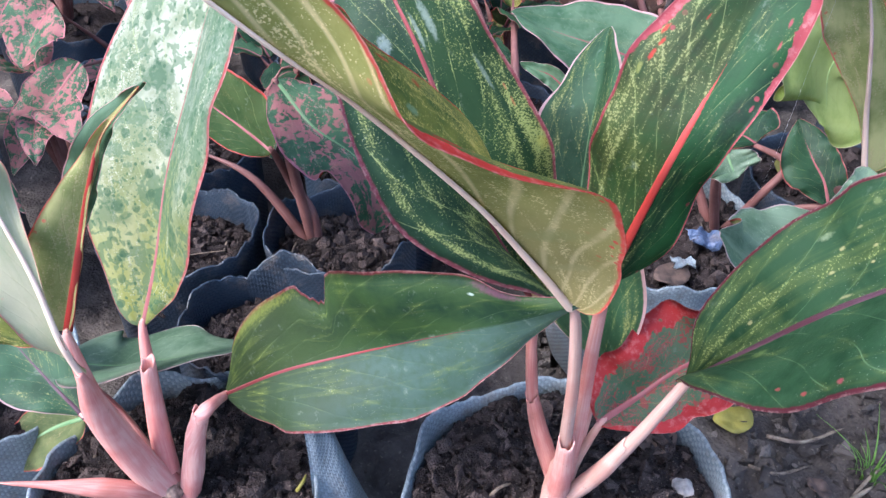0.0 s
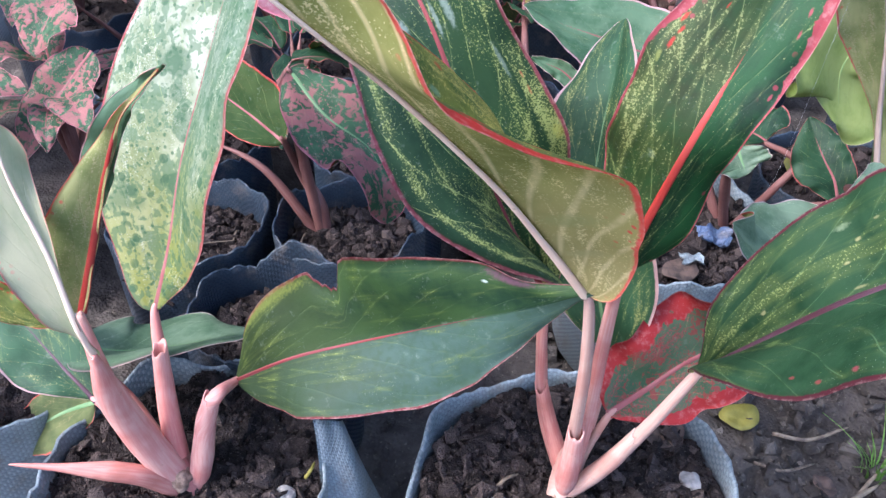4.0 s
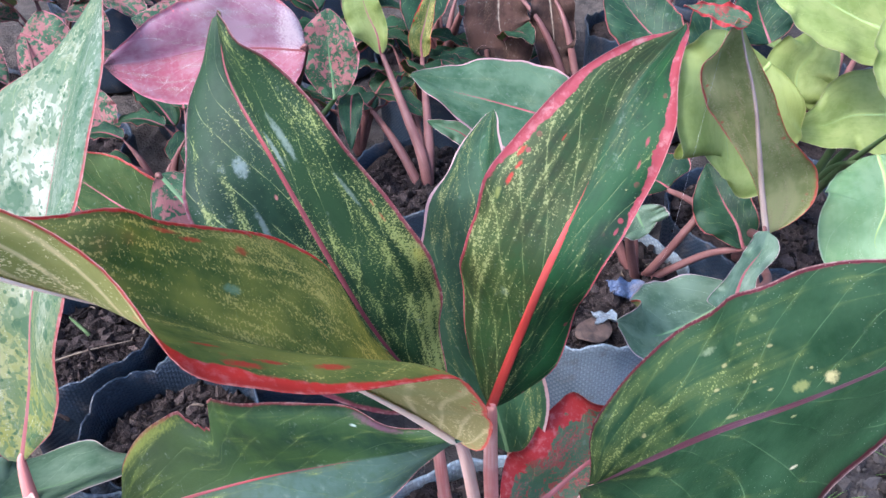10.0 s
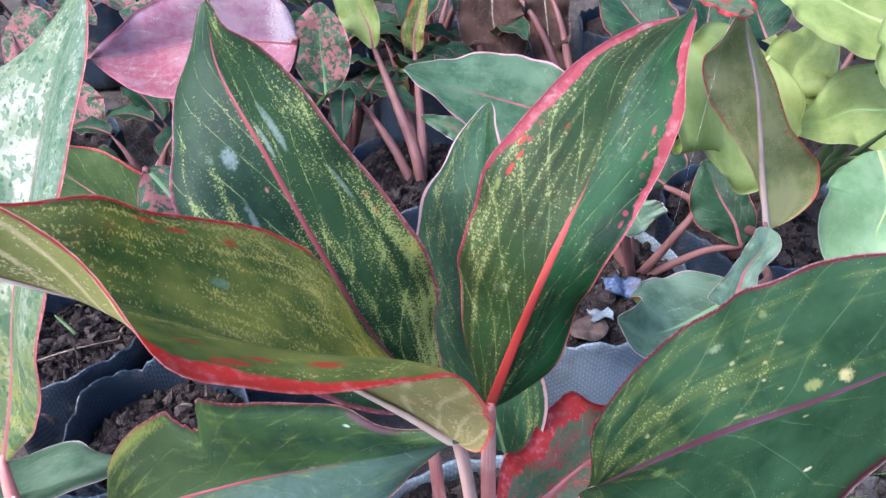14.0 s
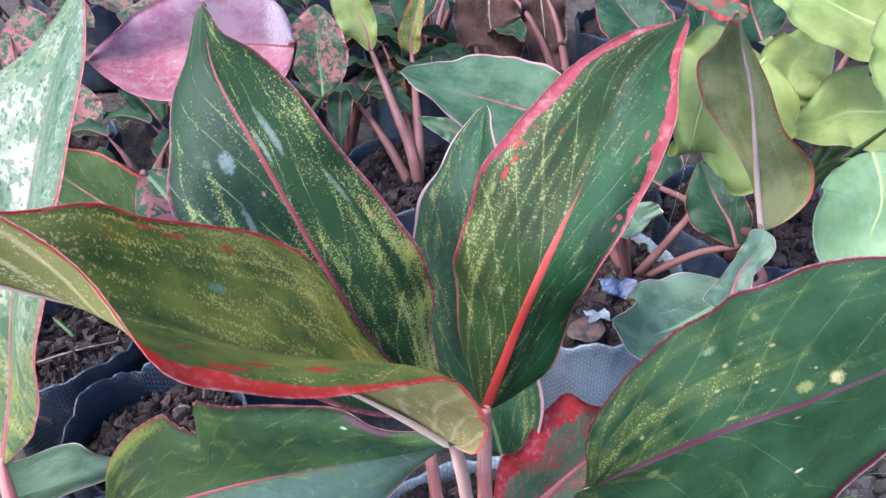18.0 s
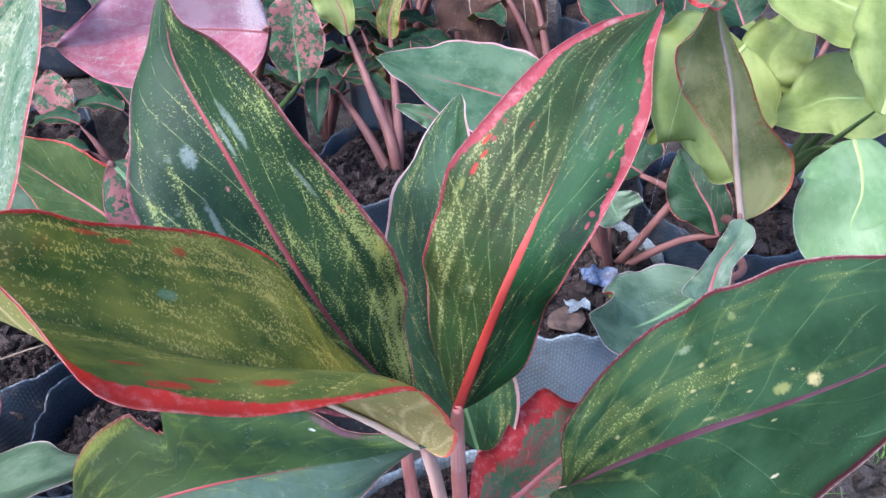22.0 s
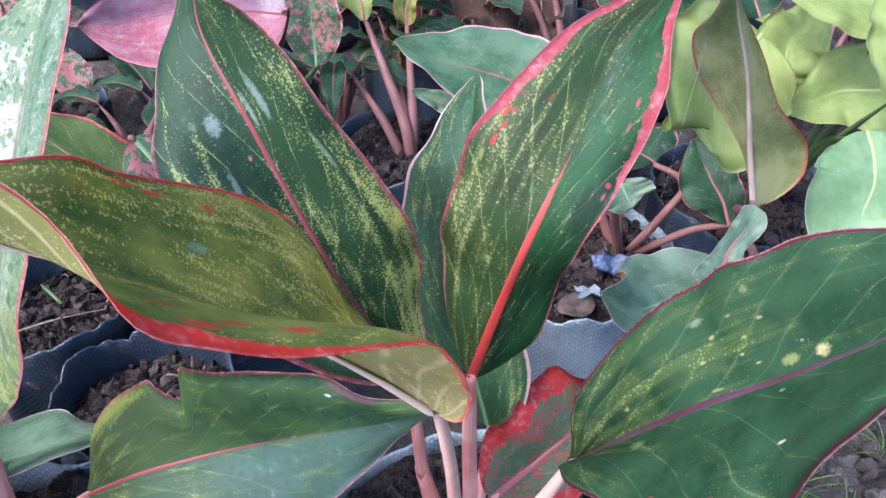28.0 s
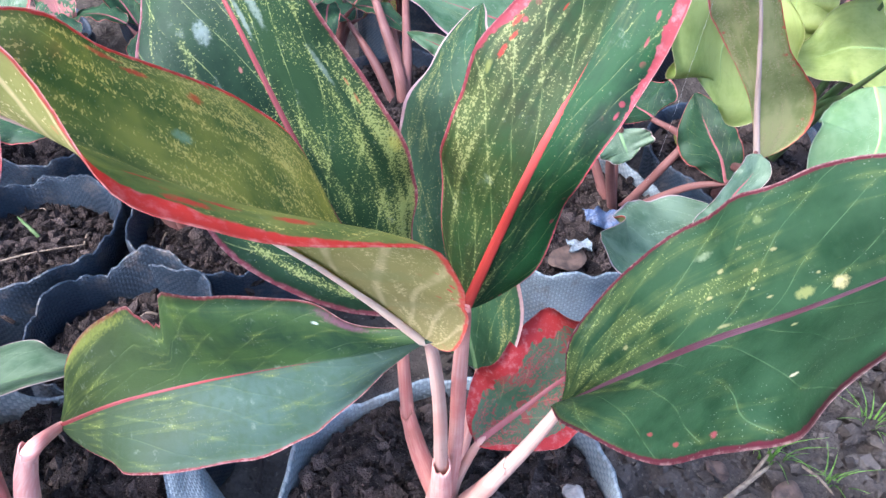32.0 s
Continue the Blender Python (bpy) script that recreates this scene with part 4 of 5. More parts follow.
stalk(p, [(0.058, 0.252, 0.136), (0.046, 0.262, 0.175), (0.042, 0.270, 0.215), (0.041, 0.2715, 0.247), (0.0385, 0.2712, 0.254)], [0.0036, 0.0032, 0.0028, 0.0022], M_STALK_RED)
stalk(p, [(0.058, 0.247, 0.130), (0.074, 0.238, 0.165), (0.087, 0.228, 0.210), (0.0955, 0.2175, 0.252), (0.0975, 0.2155, 0.258)], [0.0046, 0.0036, 0.0030, 0.0024], M_STALK_PALE)
stalk(p, [(0.063, 0.251, 0.140), (0.0655, 0.247, 0.165), (0.0705, 0.2395, 0.199), (0.075, 0.2415, 0.204)], [0.0036, 0.0024, 0.0018], M_STALK_PALE)
stalk(p, [(0.062, 0.254, 0.142), (0.070, 0.262, 0.175), (0.076, 0.273, 0.211), (0.074, 0.277, 0.216)], [0.0040, 0.0032, 0.0026], M_STALK)
sheath(p, [(0.0575, 0.2455, 0.134), (0.0575, 0.2425, 0.150), (0.0568, 0.237, 0.172), (0.0555, 0.2315, 0.200)], [0.0034, 0.0058, 0.0050, 0.0037], M_STALK, "pink leaf sheath with a torn rim")
sheath(p, [(0.0585, 0.2505, 0.137), (0.053, 0.2555, 0.158), (0.0475, 0.260, 0.176), (0.043, 0.264, 0.194)], [0.0038, 0.0044, 0.0038, 0.0032], M_STALK_RED, "reddish leaf sheath with brown scars")
sheath(p, [(0.062, 0.245, 0.137), (0.070, 0.2405, 0.156), (0.077, 0.2355, 0.176), (0.083, 0.2305, 0.198)], [0.0040, 0.0046, 0.0042, 0.0030], M_STALK_PALE, "pale leaf sheath with a brown torn rim")
stub(p, (0.0545, 0.241, 0.128), 0.0062, 4)

# the plant whose leaves come in from the side
p = plant("silver-mottled foliage plant with thick pink stems in soil")
leaf(p, M_SILVER, M_UNDER_PALE, M_RIB_PINK, [(-0.147, 0.286, 0.218), (-0.137, 0.299, 0.250), (-0.127, 0.310, 0.288), (-0.115, 0.328, 0.323), (-0.100, 0.347, 0.363), (-0.080, 0.378, 0.404)],
     (-0.11, -0.37, 0.92), 30, (0.0324, 0.0437, 0.0546, 0.0692, 0.0870, 0.1004), (18, 19, 15, 14, 8, -11), (0.0075, 0.0339, 0.0498, 0.0606, 0.0684, 0.0762), (4, 13, 23, 18, 9, 1), "tall silvery leaf with green blotches and pink midrib", seed=19, rib_size=0.0019)
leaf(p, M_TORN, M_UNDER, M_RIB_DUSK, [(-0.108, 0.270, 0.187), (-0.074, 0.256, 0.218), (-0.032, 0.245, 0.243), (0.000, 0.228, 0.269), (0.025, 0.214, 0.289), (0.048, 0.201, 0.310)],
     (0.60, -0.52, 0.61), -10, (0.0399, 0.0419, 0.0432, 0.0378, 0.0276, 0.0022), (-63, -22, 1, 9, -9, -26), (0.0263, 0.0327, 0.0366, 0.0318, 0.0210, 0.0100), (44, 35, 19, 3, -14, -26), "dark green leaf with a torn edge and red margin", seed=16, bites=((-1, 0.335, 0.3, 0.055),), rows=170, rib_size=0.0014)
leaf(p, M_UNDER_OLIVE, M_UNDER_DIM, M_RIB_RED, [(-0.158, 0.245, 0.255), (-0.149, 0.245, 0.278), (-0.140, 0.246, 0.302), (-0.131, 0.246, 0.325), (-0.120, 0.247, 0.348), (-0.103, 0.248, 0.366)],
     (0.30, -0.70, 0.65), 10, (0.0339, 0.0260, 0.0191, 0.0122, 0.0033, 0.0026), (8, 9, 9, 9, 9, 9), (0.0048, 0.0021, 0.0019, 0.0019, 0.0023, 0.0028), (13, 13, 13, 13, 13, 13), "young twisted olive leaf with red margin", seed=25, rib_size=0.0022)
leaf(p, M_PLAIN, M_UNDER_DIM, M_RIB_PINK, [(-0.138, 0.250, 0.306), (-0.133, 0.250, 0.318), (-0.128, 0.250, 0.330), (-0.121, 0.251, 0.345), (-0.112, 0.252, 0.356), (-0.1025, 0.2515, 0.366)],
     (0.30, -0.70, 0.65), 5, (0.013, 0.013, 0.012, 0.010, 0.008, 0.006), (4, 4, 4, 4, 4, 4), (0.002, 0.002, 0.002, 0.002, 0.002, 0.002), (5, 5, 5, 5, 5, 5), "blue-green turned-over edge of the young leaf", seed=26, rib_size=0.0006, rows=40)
leaf(p, M_SILVER, M_UNDER_PALE, M_RIB_CREAM, [(-0.148, 0.228, 0.244), (-0.149, 0.224, 0.268), (-0.153, 0.229, 0.297), (-0.162, 0.237, 0.327), (-0.164, 0.241, 0.349)],
     (-0.18, 0.73, -0.66), -19, (0.002, 0.003, 0.020), (10, 13, 13), (0.003, 0.020, 0.020), (9, 4, 6), "pale leaf seen from below", seed=29)
leaf(p, M_MAUVE, M_UNDER_DIM, M_RIB_MAUVE, [(-0.177, 0.262, 0.179), (-0.192, 0.272, 0.188), (-0.207, 0.284, 0.194), (-0.224, 0.297, 0.200), (-0.248, 0.307, 0.205)],
     (0.01, -0.57, 0.82), 0, (0.012, 0.026, 0.023), (11, 10, 10), (0.015, 0.023, 0.023), (10, 10, 10), seed=37)
leaf(p, M_PALE, M_UNDER_DIM, M_RIB_GREEN, [(-0.200, 0.297, 0.183), (-0.175, 0.297, 0.179), (-0.153, 0.305, 0.175), (-0.130, 0.309, 0.177), (-0.107, 0.316, 0.175)],
     (-0.32, 0.24, 0.92), 9, (0.047, 0.047, 0.047), (4, 5, 6), (0.047, 0.047, 0.047), (11, 13, 10), "drooping leaf with sky sheen painted as pale blue-green", seed=22, wave=0.0004)
stalk(p, [(-0.135, 0.247, 0.108), (-0.136, 0.248, 0.128), (-0.142, 0.251, 0.145), (-0.148, 0.25, 0.158)], [0.0062, 0.0070, 0.0068, 0.0058], M_STALK, "stem", "stubby pink stem with cut leaf bases")
stalk(p, [(-0.140, 0.252, 0.130), (-0.142, 0.262, 0.165), (-0.145, 0.275, 0.195), (-0.147, 0.2855, 0.217), (-0.1455, 0.288, 0.223)], [0.0058, 0.0046, 0.0036, 0.0028], M_STALK)
stalk(p, [(-0.134, 0.250, 0.124), (-0.127, 0.252, 0.150), (-0.121, 0.254, 0.178), (-0.113, 0.254, 0.194), (-0.108, 0.270, 0.187), (-0.101, 0.268, 0.193)], [0.0056, 0.0052, 0.0044, 0.0036, 0.0030], M_STALK)
stalk(p, [(-0.142, 0.249, 0.138), (-0.149, 0.243, 0.175), (-0.152, 0.235, 0.215), (-0.148, 0.227, 0.245), (-0.148, 0.226, 0.249)], [0.0085, 0.0080, 0.0066, 0.0042], M_STALK)
stalk(p, [(-0.147, 0.244, 0.165), (-0.154, 0.240, 0.21), (-0.157, 0.242, 0.252), (-0.156, 0.243, 0.257)], [0.0060, 0.0048, 0.0034], M_STALK)
stalk(p, [(-0.142, 0.252, 0.135), (-0.158, 0.258, 0.158), (-0.177, 0.263, 0.178), (-0.180, 0.264, 0.179)], [0.0050, 0.0038, 0.0026], M_STALK)
stalk(p, [(-0.140, 0.246, 0.132), (-0.154, 0.236, 0.156), (-0.178, 0.230, 0.168), (-0.206, 0.226, 0.176)], [0.0060, 0.0052, 0.0050, 0.0042], M_STALK_RED)
stub(p, (-0.1455, 0.2425, 0.168), 0.0042, 7)
stub(p, (-0.139, 0.2455, 0.140), 0.0066, 9)
sheath(p, [(-0.140, 0.2535, 0.150), (-0.1405, 0.258, 0.175), (-0.1405, 0.263, 0.195), (-0.140, 0.2665, 0.213)], [0.0056, 0.0050, 0.0044, 0.0036], M_STALK, "pink leaf sheath with a torn rim")
sheath(p, [(-0.131, 0.2505, 0.135), (-0.126, 0.2515, 0.153), (-0.121, 0.2525, 0.175), (-0.1155, 0.2535, 0.192)], [0.0056, 0.0058, 0.0050, 0.0040], M_STALK, "pink leaf sheath with a torn rim")
leaf(p, M_OLIVE, M_UNDER, M_RIB_RED, [(-0.215, 0.236, 0.29), (-0.2, 0.234, 0.279), (-0.186, 0.233, 0.270), (-0.175, 0.232, 0.264), (-0.162, 0.232, 0.259)], (0.2, -0.8, 0.5), 0, (0.008, 0.012, 0.012), (5, 5, 5), (0.006, 0.006, 0.006), (30, 30, 30), "young olive leaf tip with broad red margin", seed=31, rib_size=0.001, rows=40)
leaf(p, M_UNDER_DIM, M_UNDER_DIM, M_RIB_GREEN, [(-0.2, 0.295, 0.14), (-0.222, 0.297, 0.128), (-0.245, 0.3, 0.109), (-0.275, 0.3, 0.085)], (-0.3, -0.7, 0.6), 0, (0.02, 0.022, 0.02), (5, 5, 5), (0.018, 0.02, 0.018), (5, 5, 5), "yellowing leaf hanging beside the bag", seed=37, rows=40)
stalk(p, [(-0.142, 0.254, 0.130), (-0.168, 0.275, 0.165), (-0.200, 0.296, 0.181), (-0.196, 0.296, 0.181)], [0.0050, 0.0040, 0.0026], M_STALK)

# plants behind
p = plant("dull olive foliage plant with pink stems behind")
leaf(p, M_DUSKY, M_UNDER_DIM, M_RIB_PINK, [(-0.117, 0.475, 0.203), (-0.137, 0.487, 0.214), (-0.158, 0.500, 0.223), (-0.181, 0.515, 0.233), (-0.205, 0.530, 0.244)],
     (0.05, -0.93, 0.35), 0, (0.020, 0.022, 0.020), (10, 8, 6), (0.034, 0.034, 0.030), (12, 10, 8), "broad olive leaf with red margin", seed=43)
leaf(p, M_PINK, M_UNDER_DIM, M_RIB_GREEN, [(-0.097, 0.427, 0.280), (-0.076, 0.410, 0.260), (-0.050, 0.397, 0.246), (-0.039, 0.380, 0.230), (-0.039, 0.377, 0.207)],
     (0.40, -0.75, 0.52), 24, (0.029, 0.038, 0.039), (9, 10, 10), (0.029, 0.039, 0.040), (15, 22, 20), "bent green leaf with pink blotches", seed=46)
stalk(p, [(-0.099, 0.500, 0.088), (-0.1, 0.500, 0.130), (-0.112, 0.505, 0.155), (-0.117, 0.477, 0.202), (-0.120, 0.479, 0.204)], [0.0050, 0.0048, 0.0040, 0.0026], M_STALK_SHADED)
stalk(p, [(-0.1, 0.500, 0.095), (-0.108, 0.49, 0.18), (-0.103, 0.45, 0.25), (-0.098, 0.428, 0.279), (-0.095, 0.426, 0.276)], [0.0046, 0.0040, 0.0034, 0.0024], M_STALK_SHADED)
stalk(p, [(-0.1, 0.500, 0.095), (-0.14, 0.505, 0.16), (-0.185, 0.52, 0.178)], [0.0046, 0.0036, 0.0024], M_STALK_SHADED)
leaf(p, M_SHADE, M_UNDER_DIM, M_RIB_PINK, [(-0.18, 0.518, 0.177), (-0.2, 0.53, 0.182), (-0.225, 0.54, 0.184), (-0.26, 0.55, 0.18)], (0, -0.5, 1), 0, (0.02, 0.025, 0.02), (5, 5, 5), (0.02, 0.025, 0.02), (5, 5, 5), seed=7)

p = plant("grey-green foliage plant with curved pink stems behind")
leaf(p, M_PLAIN, M_UNDER_DIM, M_RIB_PINK, [(0.169, 0.523, 0.236), (0.138, 0.534, 0.244), (0.106, 0.543, 0.252), (0.076, 0.549, 0.260), (0.048, 0.552, 0.272)],
     (0.02, -0.70, 0.72), -20, (0.041, 0.040, 0.034), (11, 12, 20), (0.041, 0.038, 0.034), (11, 10, 10), "grey-green leaf with thin pink edge", seed=10)
leaf(p, M_PLAIN, M_UNDER_DIM, M_RIB_PINK, [(0.106, 0.576, 0.191), (0.096, 0.582, 0.198), (0.086, 0.588, 0.205), (0.074, 0.592, 0.209), (0.061, 0.596, 0.213)],
     (-0.07, -0.80, 0.60), 0, (0.010, 0.010, 0.010), (10, 10, 10), (0.010, 0.009, 0.009), (10, 10, 10), seed=16)
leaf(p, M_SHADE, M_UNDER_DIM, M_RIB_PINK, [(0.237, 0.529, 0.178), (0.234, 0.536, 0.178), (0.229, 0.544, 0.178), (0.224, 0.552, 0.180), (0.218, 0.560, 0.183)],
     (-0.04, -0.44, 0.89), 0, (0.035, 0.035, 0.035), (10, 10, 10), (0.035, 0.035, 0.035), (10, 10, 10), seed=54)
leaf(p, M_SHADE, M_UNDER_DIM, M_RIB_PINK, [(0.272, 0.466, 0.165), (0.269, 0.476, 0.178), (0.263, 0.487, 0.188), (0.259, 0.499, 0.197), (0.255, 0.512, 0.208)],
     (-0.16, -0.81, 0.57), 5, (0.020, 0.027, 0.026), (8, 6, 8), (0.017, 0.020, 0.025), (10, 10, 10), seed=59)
leaf(p, M_PALE, M_UNDER_DIM, M_RIB_GREEN, [(0.181, 0.443, 0.223), (0.183, 0.439, 0.218), (0.185, 0.436, 0.214), (0.186, 0.434, 0.212), (0.188, 0.432, 0.210)],
     (-0.07, -0.80, 0.60), 0, (0.020, 0.020, 0.020), (10, 10, 10), (0.020, 0.020, 0.020), (10, 10, 10), seed=43)
stalk(p, [(0.21, 0.5, 0.105), (0.205, 0.505, 0.16), (0.19, 0.515, 0.21), (0.169, 0.524, 0.234), (0.164, 0.526, 0.235)], [0.0036, 0.0030, 0.0026, 0.0020], M_STALK_SHADED)
stalk(p, [(0.21, 0.5, 0.11), (0.18, 0.53, 0.17), (0.106, 0.578, 0.190), (0.104, 0.579, 0.191)], [0.0040, 0.0032, 0.0022], M_STALK_SHADED)
stalk(p, [(0.212, 0.5, 0.11), (0.235, 0.49, 0.16), (0.25, 0.5, 0.178), (0.237, 0.530, 0.176), (0.237, 0.531, 0.176)], [0.0034, 0.0030, 0.0027, 0.0020], M_STALK_SHADED)
stalk(p, [(0.212, 0.5, 0.11), (0.25, 0.48, 0.15), (0.272, 0.467, 0.164), (0.272, 0.469, 0.166)], [0.0030, 0.0027, 0.0020], M_STALK_SHADED)
stalk(p, [(0.212, 0.5, 0.11), (0.19, 0.47, 0.18), (0.182, 0.444, 0.222), (0.182, 0.444, 0.221)], [0.0040, 0.0032, 0.0022], M_STALK_SHADED)

p = plant("olive-leaved foliage plant with pale midribs behind")
leaf(p, M_RED, M_RED, M_RIB_RED, [(0.174, 0.327, 0.388), (0.168, 0.330, 0.390), (0.163, 0.333, 0.391), (0.157, 0.336, 0.392), (0.151, 0.339, 0.392)],
     (-0.3, -0.7, 0.6), 0, (0.006, 0.005, 0.003), (10, 8, 6), (0.006, 0.004, 0.003), (10, 8, 6), "curled red tip of the olive leaf", seed=14, rib_size=0.0008, rows=36)
leaf(p, M_GREEN, M_UNDER_OLIVE, M_RIB_MILKY, [(0.221, 0.356, 0.261), (0.212, 0.356, 0.291), (0.203, 0.351, 0.317), (0.193, 0.346, 0.345), (0.181, 0.341, 0.371), (0.169, 0.326, 0.391)],
     (0.34, 0.71, -0.62), -2, (0.0481, 0.0334, 0.0158, 0.0103, 0.0059, 0.0029), (8, 7, 5, 4, 4, 5), (0.0021, 0.0034, 0.0110, 0.0246, 0.0346, 0.0442), (5, 5, 5, 4, 5, 4), "olive leaf underside with pale midrib and curled red margin", seed=13, rib_size=0.0017, wave=0.0006)
leaf(p, M_PALE, M_UNDER_DIM, M_RIB_GREEN, [(0.197, 0.323, 0.251), (0.175, 0.312, 0.249), (0.154, 0.299, 0.253), (0.136, 0.285, 0.265), (0.118, 0.275, 0.285)],
     (-0.19, -0.50, 0.85), -1, (0.027, 0.028, 0.028), (10, 9, 9), (0.026, 0.029, 0.026), (3, 4, 8), "pale green leaf with thin mauve edge", seed=7)
leaf(p, M_PALE, M_UNDER_DIM, M_RIB_PINK, [(0.183, 0.304, 0.256), (0.186, 0.309, 0.261), (0.192, 0.317, 0.269), (0.202, 0.325, 0.275), (0.209, 0.335, 0.279)],
     (-0.16, -0.76, 0.63), 4, (0.017, 0.007, 0.015), (7, 9, 9), (0.015, 0.007, 0.016), (11, 11, 12), seed=13)
stalk(p, [(0.30, 0.53, 0.105), (0.285, 0.49, 0.16), (0.25, 0.40, 0.22), (0.221, 0.356, 0.259), (0.2185, 0.356, 0.268)], [0.0040, 0.0034, 0.0026, 0.0018], M_STALK_SHADED)
stalk(p, [(0.30, 0.53, 0.105), (0.27, 0.45, 0.17), (0.225, 0.35, 0.235), (0.197, 0.324, 0.250), (0.194, 0.323, 0.249)], [0.0040, 0.0032, 0.0022, 0.0012], M_STALK_SHADED)
stalk(p, [(0.27, 0.45, 0.17), (0.22, 0.35, 0.225), (0.184, 0.305, 0.254), (0.184, 0.306, 0.255)], [0.0032, 0.0022, 0.0012], M_STALK_SHADED)

p = plant("green foliage plant with clustered pink stems behind")
leaf(p, M_LIME, M_UNDER_DIM, M_RIB_PINK, [(0.029, 0.744, 0.207), (0.027, 0.750, 0.224), (0.020, 0.756, 0.241), (0.016, 0.764, 0.259), (0.018, 0.774, 0.278)],
     (-0.19, -0.80, 0.57), 5, (0.016, 0.025, 0.027), (9, 8, 9), (0.012, 0.017, 0.025), (12, 12, 11), "green leaf with red margin", seed=45)
leaf(p, M_OLIVE, M_UNDER_DIM, M_RIB_PINK, [(0.068, 0.758, 0.195), (0.068, 0.762, 0.210), (0.073, 0.768, 0.226), (0.079, 0.775, 0.244), (0.087, 0.783, 0.264)],
     (-0.10, -0.79, 0.61), 1, (0.015, 0.013, 0.011), (10, 10, 10), (0.013, 0.009, 0.010), (11, 11, 11), seed=49)
leaf(p, M_SHADE, M_UNDER_DIM, M_RIB_PINK, [(0.017, 0.732, 0.157), (0.009, 0.742, 0.159), (-0.001, 0.751, 0.161), (-0.013, 0.760, 0.164), (-0.027, 0.770, 0.168)],
     (0.00, 0.00, 1.00), 0, (0.020, 0.020, 0.020), (10, 10, 10), (0.020, 0.020, 0.020), (10, 10, 10), seed=53)
leaf(p, M_OLIVE, M_UNDER_DIM, M_RIB_PINK, [(0.058, 0.767, 0.139), (0.056, 0.775, 0.149), (0.055, 0.782, 0.159), (0.055, 0.790, 0.169), (0.055, 0.797, 0.179)],
     (-0.08, -0.80, 0.60), 0, (0.008, 0.009, 0.008), (10, 10, 10), (0.008, 0.007, 0.008), (10, 10, 10), seed=57)
stalk(p, [(0.062, 0.648, 0.1), (0.06, 0.655, 0.14), (0.048, 0.69, 0.17), (0.030, 0.746, 0.206), (0.029, 0.747, 0.208)], [0.0055, 0.0052, 0.0044, 0.0030], M_STALK_SHADED)
stalk(p, [(0.062, 0.650, 0.105), (0.066, 0.67, 0.15), (0.068, 0.759, 0.194), (0.068, 0.760, 0.196)], [0.0050, 0.0046, 0.0032], M_STALK_SHADED)
stalk(p, [(0.060, 0.650, 0.105), (0.040, 0.68, 0.14), (0.017, 0.732, 0.155), (0.016, 0.734, 0.155)], [0.0046, 0.0042, 0.0032], M_STALK_SHADED)
stalk(p, [(0.064, 0.652, 0.105), (0.062, 0.7, 0.125), (0.058, 0.769, 0.138), (0.058, 0.770, 0.140)], [0.0040, 0.0036, 0.0026], M_STALK_SHADED)

p = plant("rose-pink foliage plant with rolled leaf behind")
leaf(p, M_ROSE, M_ROSE, M_RIB_PINK, [(-0.028, 0.627, 0.263), (-0.061, 0.626, 0.268), (-0.099, 0.623, 0.271), (-0.139, 0.619, 0.267), (-0.173, 0.607, 0.270)],
     (-0.13, -0.85, 0.40), 22, (0.054, 0.050, 0.054), (24, 20, 20), (0.049, 0.045, 0.048), (8, 6, 6), "large rolled rose-pink leaf with browned tip", seed=9)
leaf(p, M_PINK, M_UNDER_DIM, M_RIB_PINK, [(-0.143, 0.802, 0.200), (-0.155, 0.816, 0.209), (-0.175, 0.821, 0.211), (-0.192, 0.826, 0.216), (-0.212, 0.826, 0.225)],
     (0.14, -0.71, 0.69), -8, (0.042, 0.042, 0.038), (20, 16, 16), (0.044, 0.044, 0.039), (12, 12, 10), seed=24)
leaf(p, M_PINK, M_UNDER_DIM, M_RIB_GREEN, [(-0.016, 0.705, 0.183), (-0.016, 0.713, 0.202), (-0.017, 0.720, 0.220), (-0.016, 0.727, 0.239), (-0.014, 0.736, 0.256)],
     (-0.05, -0.80, 0.60), -2, (0.024, 0.030, 0.035), (10, 10, 10), (0.025, 0.031, 0.034), (10, 9, 9), "green leaf with pink blotches", seed=19)
stalk(p, [(-0.1, 0.79, 0.105), (-0.06, 0.73, 0.17), (-0.028, 0.629, 0.263), (-0.033, 0.629, 0.264)], [0.0055, 0.0045, 0.0032], M_STALK_SHADED)
stalk(p, [(-0.1, 0.79, 0.105), (-0.12, 0.80, 0.16), (-0.144, 0.803, 0.199), (-0.146, 0.806, 0.200)], [0.0050, 0.0040, 0.0030], M_STALK_SHADED)
stalk(p, [(-0.098, 0.79, 0.105), (-0.05, 0.73, 0.14), (-0.016, 0.707, 0.182), (-0.016, 0.708, 0.185)], [0.0040, 0.0032, 0.0026], M_STALK_GREEN)

p = plant("salmon and green mottled foliage plant behind")
leaf(p, M_PINK, M_UNDER_DIM, M_RIB_PINK, [(-0.319, 0.644, 0.241), (-0.329, 0.637, 0.232), (-0.336, 0.630, 0.223), (-0.341, 0.620, 0.214), (-0.346, 0.611, 0.201)],
     (-0.15, -0.77, 0.62), -12, (0.037, 0.036, 0.035), (13, 16, 16), (0.037, 0.037, 0.035), (12, 12, 11), seed=29)
leaf(p, M_PINK, M_UNDER_DIM, M_RIB_PINK, [(-0.299, 0.615, 0.204), (-0.313, 0.602, 0.188), (-0.328, 0.588, 0.171), (-0.343, 0.573, 0.154), (-0.352, 0.556, 0.131)],
     (-0.03, -0.79, 0.62), -5, (0.028, 0.027, 0.025), (10, 11, 13), (0.028, 0.028, 0.026), (10, 11, 11), seed=34)
